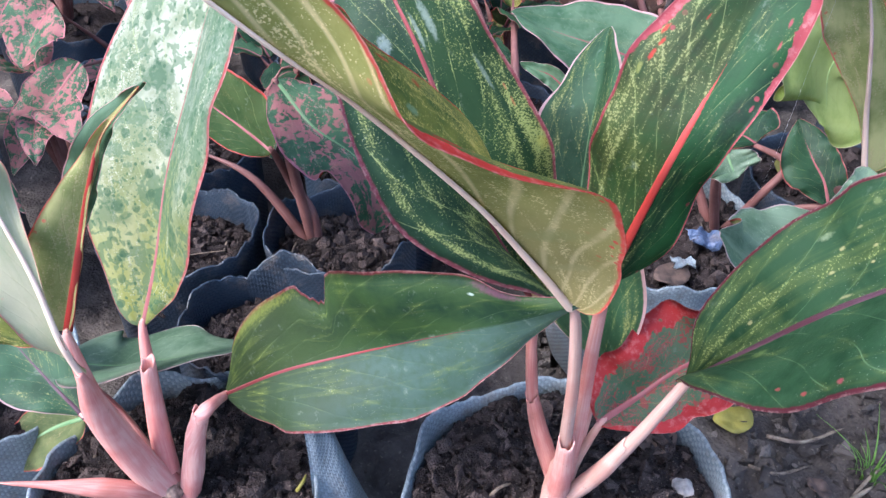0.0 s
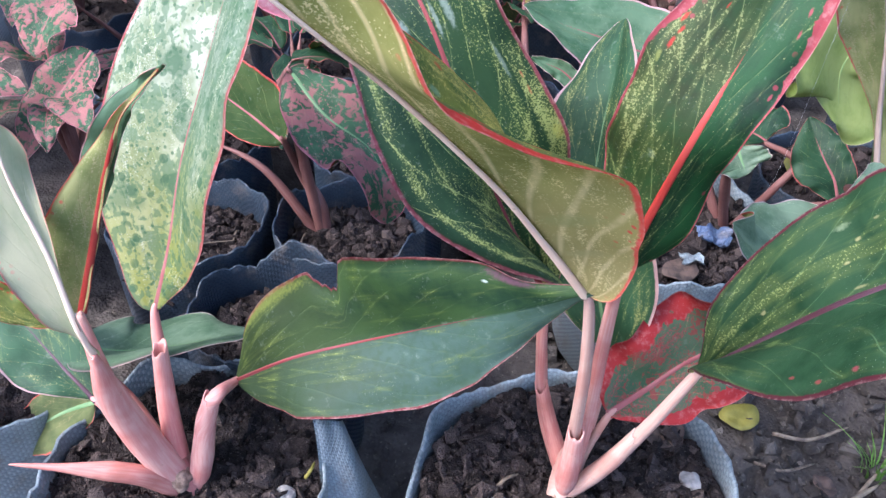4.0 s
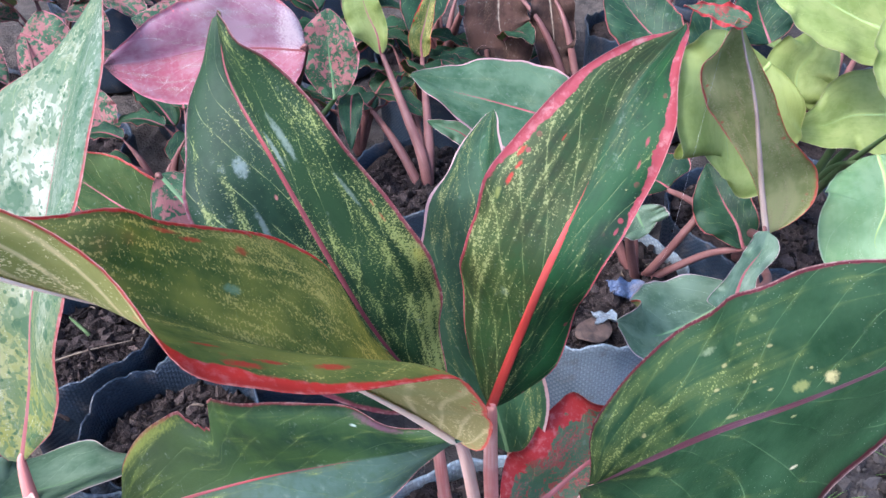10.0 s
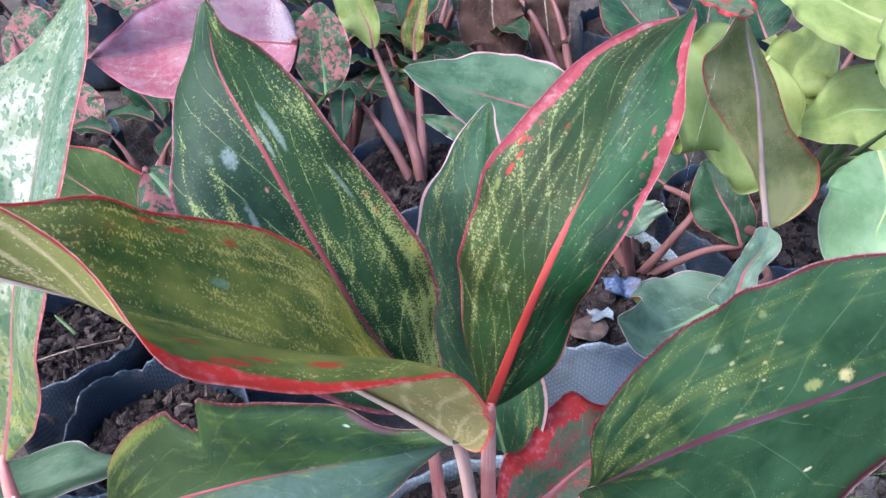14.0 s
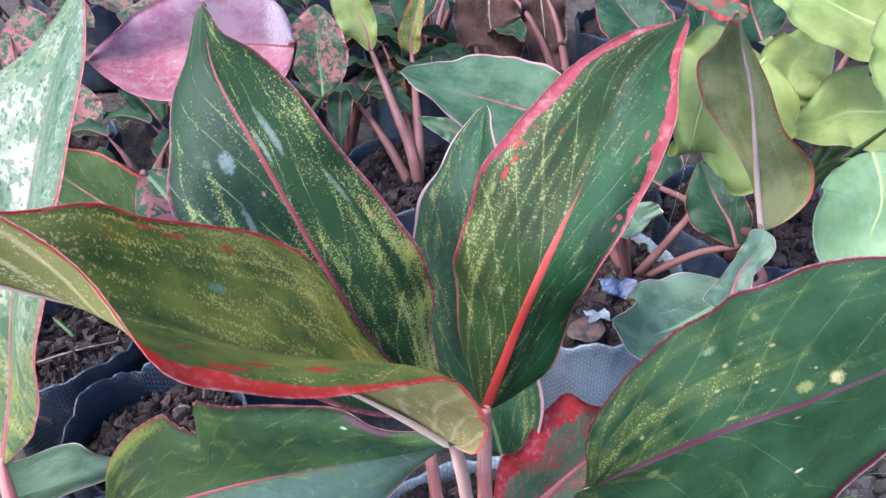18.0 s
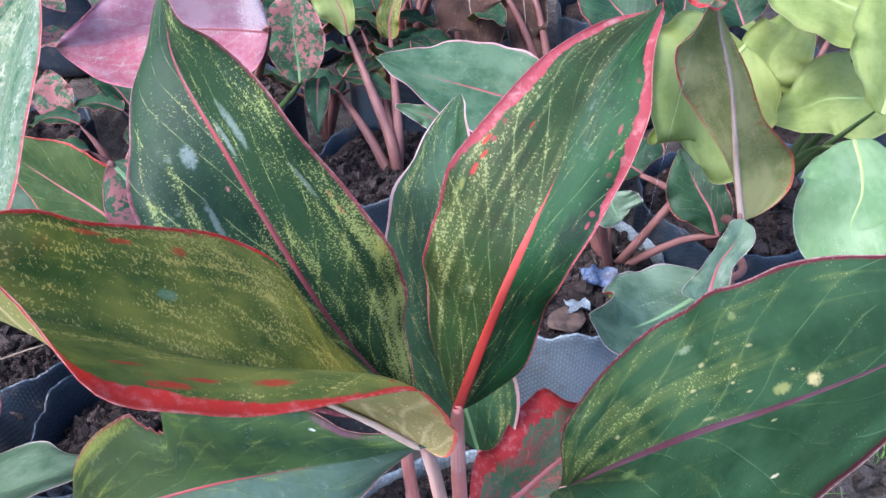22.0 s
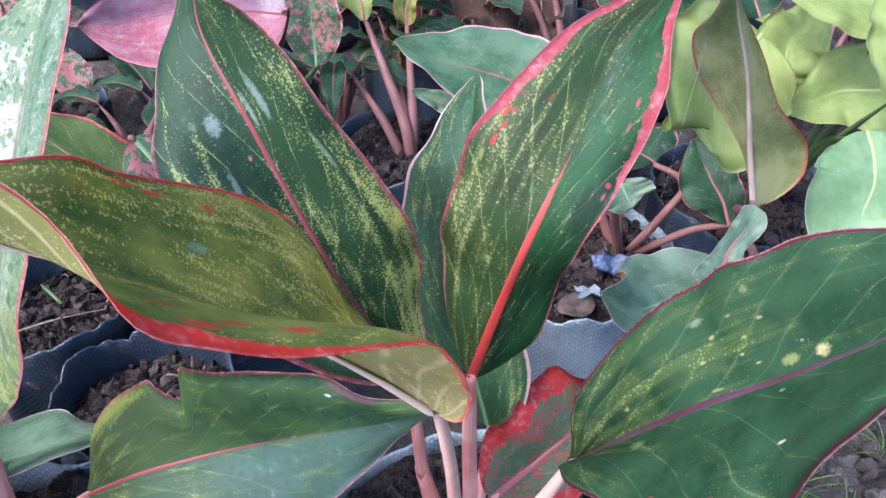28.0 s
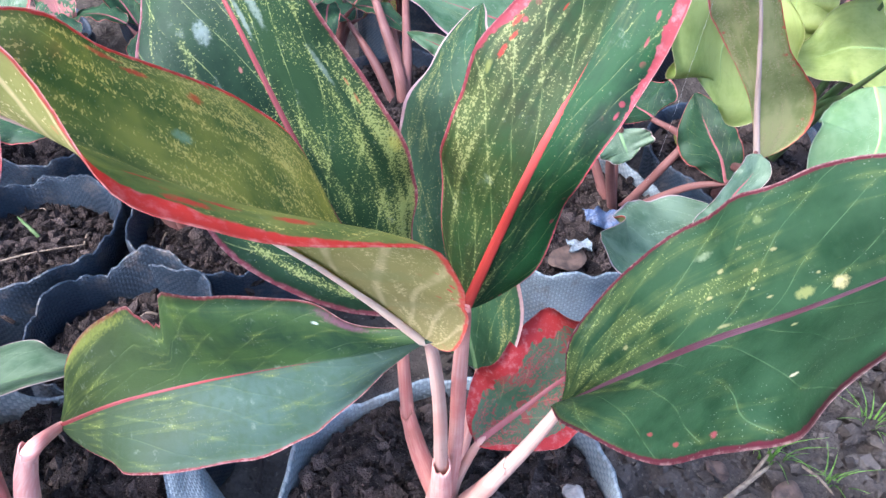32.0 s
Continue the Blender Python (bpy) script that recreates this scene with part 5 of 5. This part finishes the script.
leaf(p, M_PINK, M_UNDER_DIM, M_RIB_PINK, [(-0.332, 0.852, 0.207), (-0.318, 0.847, 0.202), (-0.304, 0.841, 0.197), (-0.289, 0.835, 0.190), (-0.273, 0.828, 0.182)],
     (-0.07, -0.80, 0.60), 0, (0.035, 0.035, 0.035), (10, 10, 10), (0.035, 0.035, 0.035), (10, 10, 10), seed=39)
leaf(p, M_PINK, M_UNDER_DIM, M_RIB_PINK, [(-0.224, 0.708, 0.162), (-0.228, 0.716, 0.172), (-0.231, 0.723, 0.181), (-0.232, 0.729, 0.189), (-0.232, 0.735, 0.197)],
     (-0.07, -0.80, 0.60), 0, (0.020, 0.020, 0.020), (10, 10, 10), (0.020, 0.020, 0.020), (10, 10, 10), seed=44)
for end in ((-0.321, 0.644, 0.237), (-0.301, 0.615, 0.200), (-0.328, 0.853, 0.205), (-0.225, 0.712, 0.164)):
    stalk(p, [(-0.29, 0.74, 0.105), (0.6 * -0.29 + 0.4 * end[0], 0.6 * 0.74 + 0.4 * end[1], 0.17), end], [0.005, 0.004, 0.003], M_STALK_SHADED)

p = plant("lime-green broad-leaved plant behind")
leaf(p, M_LIME, M_LIME, M_RIB_LIME, [(0.258, 0.461, 0.307), (0.243, 0.454, 0.293), (0.231, 0.445, 0.277), (0.231, 0.435, 0.259), (0.225, 0.421, 0.254)],
     (0.34, -0.66, 0.67), 7, (0.060, 0.059, 0.066), (1, -6, -4), (0.060, 0.059, 0.065), (9, 13, -4), "bright lime leaf with wavy edge", seed=3, wave=0.004)
leaf(p, M_LIME, M_LIME, M_RIB_LIME, [(0.336, 0.454, 0.321), (0.315, 0.461, 0.326), (0.295, 0.468, 0.335), (0.275, 0.477, 0.346), (0.256, 0.483, 0.350)],
     (0.03, -0.76, 0.65), 3, (0.033, 0.033, 0.042), (14, 15, 10), (0.033, 0.035, 0.044), (9, 10, 12), seed=7)
leaf(p, M_LIME, M_LIME, M_RIB_LIME, [(0.297, 0.496, 0.264), (0.297, 0.493, 0.269), (0.299, 0.500, 0.281), (0.310, 0.506, 0.292), (0.317, 0.516, 0.305)],
     (-0.07, -0.79, 0.62), 2, (0.029, 0.027, 0.029), (20, 13, 13), (0.028, 0.027, 0.030), (15, 13, 13), seed=11, wave=0.003)
leaf(p, M_LIME, M_LIME, M_RIB_LIME, [(0.368, 0.460, 0.268), (0.344, 0.462, 0.266), (0.321, 0.464, 0.266), (0.301, 0.461, 0.262), (0.276, 0.463, 0.261)],
     (-0.11, -0.79, 0.61), 2, (0.032, 0.027, 0.024), (9, 11, 10), (0.031, 0.031, 0.022), (9, 9, 11), seed=15)
leaf(p, M_MINT, M_MINT, M_RIB_LIME, [(0.306, 0.408, 0.271), (0.305, 0.394, 0.263), (0.300, 0.379, 0.254), (0.292, 0.367, 0.239), (0.302, 0.350, 0.230)],
     (-0.03, -0.85, 0.52), -12, (0.027, 0.032, 0.046), (3, -1, 5), (0.031, 0.039, 0.050), (6, 2, 0), "pale mint-green leaf", seed=19)
leaf(p, M_LIME, M_LIME, M_RIB_LIME, [(0.301, 0.387, 0.299), (0.307, 0.397, 0.313), (0.311, 0.409, 0.326), (0.314, 0.421, 0.340), (0.321, 0.430, 0.354)],
     (0.00, -0.81, 0.58), 3, (0.028, 0.031, 0.035), (14, 12, 9), (0.029, 0.031, 0.034), (10, 10, 10), seed=23)
for end in ((0.255, 0.462, 0.303), (0.332, 0.456, 0.320), (0.297, 0.496, 0.266), (0.364, 0.462, 0.266), (0.306, 0.406, 0.268), (0.302, 0.391, 0.301)):
    stalk(p, [(0.36, 0.57, 0.105), (0.5 * 0.36 + 0.5 * end[0], 0.5 * 0.57 + 0.5 * end[1], 0.21), end], [0.0045, 0.0036, 0.0024], M_STALK_GREEN)

p = plant("dark green foliage plant with withered brown leaves behind")
leaf(p, M_DRY, M_DRY, M_TWIG, [(0.156, 0.839, 0.246), (0.151, 0.823, 0.223), (0.150, 0.807, 0.200), (0.155, 0.792, 0.182), (0.145, 0.781, 0.169)],
     (-0.08, -0.82, 0.57), 1, (0.034, 0.035, 0.049), (9, 8, 7), (0.036, 0.041, 0.047), (8, 7, 8), "withered brown leaf", seed=41, wave=0.006)
leaf(p, M_DRY, M_DRY, M_TWIG, [(0.200, 0.830, 0.240), (0.202, 0.813, 0.217), (0.203, 0.797, 0.195), (0.204, 0.783, 0.175), (0.215, 0.769, 0.160)],
     (-0.09, -0.80, 0.59), -3, (0.025, 0.026, 0.027), (10, 10, 10), (0.024, 0.026, 0.029), (10, 10, 9), "crumpled brown leaf", seed=0, wave=0.008)
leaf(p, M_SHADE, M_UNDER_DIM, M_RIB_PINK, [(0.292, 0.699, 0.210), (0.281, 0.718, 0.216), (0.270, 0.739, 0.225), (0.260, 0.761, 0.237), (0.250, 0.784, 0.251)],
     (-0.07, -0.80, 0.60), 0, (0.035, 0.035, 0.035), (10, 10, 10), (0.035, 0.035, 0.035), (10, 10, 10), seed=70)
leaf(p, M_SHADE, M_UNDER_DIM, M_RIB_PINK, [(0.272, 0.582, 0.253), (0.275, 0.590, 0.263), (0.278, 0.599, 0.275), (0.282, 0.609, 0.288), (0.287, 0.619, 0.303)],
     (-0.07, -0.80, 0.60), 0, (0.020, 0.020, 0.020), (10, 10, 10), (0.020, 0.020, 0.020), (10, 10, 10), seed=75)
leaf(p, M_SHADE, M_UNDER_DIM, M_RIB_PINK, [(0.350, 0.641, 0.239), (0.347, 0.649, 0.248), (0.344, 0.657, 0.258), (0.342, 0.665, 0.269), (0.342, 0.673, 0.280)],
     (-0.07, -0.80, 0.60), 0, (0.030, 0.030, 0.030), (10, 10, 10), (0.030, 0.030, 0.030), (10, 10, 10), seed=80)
for end in ((0.155, 0.838, 0.241), (0.200, 0.829, 0.235), (0.291, 0.704, 0.209), (0.273, 0.586, 0.254), (0.349, 0.645, 0.241)):
    stalk(p, [(0.23, 0.75, 0.105), (0.5 * 0.23 + 0.5 * end[0], 0.5 * 0.75 + 0.5 * end[1], 0.2), end], [0.005, 0.004, 0.003], M_STALK_SHADED)


def young_plant(x, y, top, rib, label, seed, count=7, size=1.0):
    """A plant of the rows further back: leaves on stalks all round a short stem."""
    g = np.random.RandomState(seed)
    p = plant(label)
    for i in range(count):
        a = 2.4 * i + g.uniform(-0.4, 0.4)
        out, up = np.array((math.cos(a), math.sin(a), 0)), np.array((0, 0, 1.0))
        e = np.array((x, y, 0.12)) + size * (out * g.uniform(0.025, 0.05) + up * g.uniform(0.05, 0.1))
        stalk(p, [(x, y, 0.1), tuple(0.5 * np.array((x, y, 0.11)) + 0.5 * e + up * 0.01), tuple(e)], [0.005, 0.004, 0.003], M_STALK_SHADED)
        n, rise = size * g.uniform(0.09, 0.13), g.uniform(0.2, 0.9)
        spine = [tuple(e + n * k * (out * (1 - 0.35 * rise) + up * (rise - 0.55 * k))) for k in (0, 0.25, 0.5, 0.75, 1)]
        w = size * g.uniform(0.022, 0.032)
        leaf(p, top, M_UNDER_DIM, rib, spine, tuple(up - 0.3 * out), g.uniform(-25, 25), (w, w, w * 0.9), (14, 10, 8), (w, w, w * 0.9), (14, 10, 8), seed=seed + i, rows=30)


young_plant(0.10, 0.93, M_SHADE, M_RIB_PINK, "dark green foliage plant of the back row", 201, 7)
young_plant(-0.44, 0.90, M_PINK, M_RIB_PINK, "pink mottled foliage plant of the back row", 202, 7)
young_plant(-0.20, 1.03, M_PINK, M_RIB_PINK, "pink mottled foliage plant of the back row", 203, 8)
young_plant(0.36, 0.96, M_SHADE, M_RIB_PINK, "dark green foliage plant of the back row", 204, 8)
young_plant(0.45, 0.70, M_LIME, M_RIB_LIME, "lime-green foliage plant of the back row", 205, 6)
young_plant(-0.44, 0.55, M_PINK, M_RIB_PINK, "pink mottled foliage plant beside the bags", 206, 6)
young_plant(-0.62, 1.15, M_PINK, M_RIB_PINK, "pink mottled foliage plant of the last row", 207, 7)
young_plant(-0.36, 1.22, M_ROSE, M_RIB_PINK, "rose-pink foliage plant of the last row", 208, 7)
young_plant(-0.05, 1.20, M_PINK, M_RIB_PINK, "pink mottled foliage plant of the last row", 209, 7)
young_plant(0.22, 1.15, M_SHADE, M_RIB_PINK, "dark green foliage plant of the last row", 210, 8)
young_plant(0.52, 1.1, M_SHADE, M_RIB_PINK, "dark green foliage plant of the last row", 211, 8)
young_plant(0.62, 0.85, M_LIME, M_RIB_LIME, "lime-green foliage plant of the back row", 212, 7)
young_plant(-0.60, 0.75, M_PINK, M_RIB_PINK, "pink mottled foliage plant beside the bags", 213, 7)
young_plant(-0.30, 0.345, M_MAUVE, M_RIB_MAUVE, "dark green foliage plant beside the bags", 214, 4, 0.7)

young_plant(0.0, 0.75, M_SHADE, M_RIB_PINK, "low dark green foliage plant between the bags", 221, 6, 0.6)
young_plant(0.145, 0.60, M_SHADE, M_RIB_PINK, "low dark green foliage plant between the bags", 222, 5, 0.45)
young_plant(-0.17, 0.655, M_SHADE, M_RIB_PINK, "low dark green foliage plant between the bags", 223, 6, 0.6)
young_plant(0.145, 0.82, M_SHADE, M_RIB_PINK, "low dark green foliage plant between the bags", 224, 7, 0.7)
young_plant(-0.15, 0.70, M_SHADE, M_RIB_PINK, "low dark green foliage plant between the bags", 226, 7, 0.7)
young_plant(0.06, 0.80, M_SHADE, M_RIB_PINK, "low dark green foliage plant between the bags", 227, 7, 0.7)
young_plant(-0.34, 0.94, M_PINK, M_RIB_PINK, "pink mottled foliage plant of the back row", 228, 8)
young_plant(-0.20, 0.88, M_PINK, M_RIB_PINK, "pink mottled foliage plant of the back row", 229, 7, 0.8)
young_plant(-0.33, 0.60, M_PINK, M_RIB_PINK, "pink mottled foliage plant beside the bags", 230, 6, 0.7)
young_plant(-0.02, 0.88, M_SHADE, M_RIB_PINK, "dark green foliage plant of the back row", 225, 7, 0.8)



# ---- small things ----
def stick(points, r, mat, name, label, category):
    v, f, uv = tube(points, [r, r * 0.9, r * 0.6], sides=7, steps=14)
    return tagged(new(name, mesh_of(name, v, f, [mat], uv)), label, category)


stick([(0.245, 0.392, 0.004), (0.27, 0.385, 0.006), (0.305, 0.398, 0.006)], 0.0016, M_TWIG, "twig", "thin dry twig on the earth", "twig")
stick([(0.282, 0.332, 0.003), (0.300, 0.348, 0.006), (0.318, 0.362, 0.006)], 0.0016, M_TWIG, "twig", "thin dry twig on the earth", "twig")
stick([(-0.225, 0.462, 0.113), (-0.195, 0.47, 0.116), (-0.165, 0.482, 0.112)], 0.0007, M_TWIG, "straw", "pale straw lying on potting soil", "straw")

stick([(0.253, 0.315, 0.004), (0.278, 0.329, 0.009), (0.306, 0.346, 0.006)], 0.0022, M_TWIG, "twig", "brown dry twig on the earth", "twig")
stick([(0.327, 0.349, 0.004), (0.335, 0.332, 0.008), (0.341, 0.321, 0.005)], 0.0012, M_TWIG, "twig", "pale thin dry twig on the earth", "twig")
stick([(0.223, 0.365, 0.004), (0.24, 0.355, 0.008), (0.267, 0.364, 0.005)], 0.0014, M_STRAW, "twig", "thin dry twig beside the bag", "twig")
stick([(-0.077, 0.255, 0.129), (-0.074, 0.257, 0.133), (-0.073, 0.264, 0.131)], 0.0011, M_YELLOW, "petal", "fallen yellow petal on potting soil", "petal")
stick([(-0.194, 0.488, 0.104), (-0.201, 0.491, 0.116), (-0.215, 0.504, 0.12)], 0.0016, M_STALK_GREEN, "grass_blade", "single green grass blade in a bag", "grass")
stick([(0.022, 0.248, 0.128), (0.028, 0.253, 0.133), (0.036, 0.259, 0.13)], 0.0011, M_TWIG, "straw", "pale dry root bit on potting soil", "straw")
stick([(0.057, 0.305, 0.127), (0.062, 0.304, 0.132), (0.069, 0.306, 0.128)], 0.0008, M_STRAW, "straw", "thin dry root on potting soil", "straw")


def fallen(x, y, z, r, turn, mat, label):
    """A small round fallen leaf, cupped, with a notch at its stalk."""
    n = 28
    v = [(0, 0, 0)]
    for q in (0.5, 1.0):
        for j in range(n):
            a = 2 * math.pi * j / n
            rr = r * q * (1 - 0.06 * math.exp(-((a - math.pi) / 0.3) ** 2)) * (1 + 0.05 * math.sin(3 * a))
            v.append((1.2 * rr * math.cos(a), 0.85 * rr * math.sin(a), 0.003 * q * q + 0.001 * math.sin(4 * a) * q))
    f = [(0, 1 + j, 1 + (j + 1) % n) for j in range(n)]
    f += [(1 + j, 1 + n + j, 1 + n + (j + 1) % n, 1 + (j + 1) % n) for j in range(n)]
    low = [(a, b, c - 0.0006) for a, b, c in v]
    k = len(v)
    f2 = [tuple(k + i for i in q[::-1]) for q in f]
    edge = [(1 + n + j, k + 1 + n + j, k + 1 + n + (j + 1) % n, 1 + n + (j + 1) % n) for j in range(n)]
    ob = new("fallen_leaf", mesh_of("fallen_leaf", v + low, f + f2 + edge, [mat]))
    ob.matrix_basis = pose(x, y, z, 4, 3, turn)
    return tagged(ob, label, "leaf")


fallen(0.222, 0.403, 0.008, 0.014, 20, M_YELLOW, "round yellow fallen leaf on the earth")
fallen(0.285, 0.566, 0.131, 0.013, 70, M_YELLOW, "round yellow fallen leaf on potting soil")
fallen(0.306, 0.32, 0.007, 0.011, 35, M_BROWN, "curled brown fallen leaf on the earth")
fallen(0.265, 0.342, 0.007, 0.008, 110, M_BROWN, "curled brown fallen leaf on the earth")
fallen(0.118, 0.288, 0.128, 0.011, 10, M_BROWN, "brown fallen leaf on potting soil")
fallen(0.162, 0.437, 0.124, 0.013, 40, M_BROWN, "brown fallen leaf on potting soil")


def pebble(x, y, z, r, seed, mat, name, label):
    bm = bmesh.new()
    bmesh.ops.create_icosphere(bm, subdivisions=3, radius=r)
    for q in bm.verts:
        q.co *= 1 + 0.35 * noise.noise(q.co * (1.1 / r) + Vector((seed, 0, 0))) + 0.1 * noise.noise(q.co * (3.5 / r))
        q.co.z *= 0.7
    me = bpy.data.meshes.new(name)
    bm.to_mesh(me), bm.free()
    me.materials.append(mat)
    ob = new(name, me)
    ob.location = (x, y, z)
    return tagged(ob, label, "stone" if name == "pebble" else "seed")


pebble(0.128, 0.258, 0.127, 0.006, 3, M_STONE, "pebble", "pale stone on potting soil")
pebble(0.098, 0.230, 0.127, 0.004, 9, M_STONE, "pebble", "small grey stone on potting soil")
pebble(0.024, 0.243, 0.127, 0.005, 14, M_STONE, "pebble", "small pale stone on potting soil")
pebble(-0.087, 0.245, 0.127, 0.006, 19, M_STONE, "pebble", "small pinkish stone on potting soil")
seed = pebble(-0.111, 0.242, 0.129, 0.0045, 25, M_SEED, "seed", "pale flat seed on potting soil")
seed.scale = (0.7, 1.6, 0.5)


def grass(x, y, count, h, seed, label):
    g = np.random.RandomState(seed)
    v, f = [], []
    for _ in range(count):
        a, r = g.uniform(0, 6.28), g.uniform(0, 0.012)
        bx, by, hh, lean = x + r * math.cos(a), y + r * math.sin(a), h * g.uniform(0.5, 1.0), g.uniform(0.3, 1.1)
        d = np.array((math.cos(a), math.sin(a)))
        side = np.array((-d[1], d[0])) * 0.0009
        k = len(v)
        for i in range(6):
            q = i / 5
            c = np.array((bx, by)) + d * lean * hh * q * q
            w = side * (1 - q) ** 0.7
            z = hh * q * (1 - 0.35 * lean * q)
            v += [(*(c - w), z), (c[0] + d[0] * 0.0003, c[1] + d[1] * 0.0003, z + 0.0004), (*(c + w), z)]
        for i in range(5):
            b = k + 3 * i
            f += [(b, b + 1, b + 4, b + 3), (b + 1, b + 2, b + 5, b + 4), (b + 3, b + 5, b + 2, b)]
    return tagged(new("grass_tuft", mesh_of("grass_tuft", v, f, [M_GRASS])), label, "grass", kind="stuff")


grass(0.311, 0.358, 26, 0.045, 3, "small tuft of green grass on the earth")
grass(0.345, 0.335, 10, 0.03, 4, "small tuft of green grass on the earth")
grass(0.40, 0.38, 14, 0.03, 6, "small tuft of green grass on the earth")
stick([(0.168, 0.330, 0.405), (0.170, 0.345, 0.33), (0.172, 0.36, 0.26), (0.172, 0.37, 0.235)], 0.00003, M_THREAD, "spider_thread", "single fine thread of spider silk between leaves", "thread")


def scrap(x, y, z, size, seed, mat, name, label, category):
    """A crumpled scrap: a small folded sheet with thickness."""
    n, v, f = 9, [], []
    for low in (0, 1):
        for i in range(n):
            for j in range(n):
                a, b = i / (n - 1) - 0.5, j / (n - 1) - 0.5
                k = 1 + 0.5 * noise.noise((3 * a, 3 * b, seed))
                v.append((x + size * a * k, y + size * 0.8 * b * k, z + size * (0.3 * noise.noise((3 * a, 3 * b, seed + 5)) + 0.15 * noise.noise((7 * a, 7 * b, seed))) - 0.0006 * low))
    for i in range(n - 1):
        for j in range(n - 1):
            k = i * n + j
            f += [(k, k + n, k + n + 1, k + 1), tuple(n * n + e for e in (k, k + 1, k + n + 1, k + n))]
        for k, l in ((i * n, i * n + n), (i * n + n - 1, i * n + 2 * n - 1), (i, i + 1), ((n - 1) * n + i, (n - 1) * n + i + 1)):
            f.append((k, l, n * n + l, n * n + k))
    uv = [((e[0] - x), (e[1] - y)) for e in v]
    return tagged(new(name, mesh_of(name, v, f, [mat], uv)), label, category)


scrap(0.193, 0.474, 0.131, 0.022, 4, M_CLOTH, "cloth_scrap", "crumpled scrap of blue woven plastic on soil", "scrap")
scrap(0.172, 0.448, 0.128, 0.014, 9, M_BAG_PALE, "cloth_scrap", "small faded scrap of woven plastic on soil", "scrap")
g = np.random.RandomState(77)
for cx, cy, r, sz in ((0.064, 0.247, 0.066, 0.0), (-0.139, 0.258, 0.056, 0.0), (-0.118, 0.386, 0.04, -0.02), (-0.197, 0.481, 0.045, -0.018), (-0.078, 0.484, 0.042, -0.018), (0.168, 0.495, 0.06, -0.004)):
    for _ in range(6):
        a, d, turn = g.uniform(0, 6.28), r * math.sqrt(g.uniform(0.1, 1)), g.uniform(0, 6.28)
        x, y, n = cx + d * math.cos(a), cy + d * math.sin(a), g.uniform(0.004, 0.011)
        stick([(x - n * math.cos(turn), y - n * math.sin(turn), 0.1265 + sz), (x, y + 0.001, 0.1285 + sz), (x + n * math.cos(turn), y + n * math.sin(turn), 0.1265 + sz)], g.uniform(0.0005, 0.0011), M_STRAW, "straw", "short dry straw on potting soil", "straw")
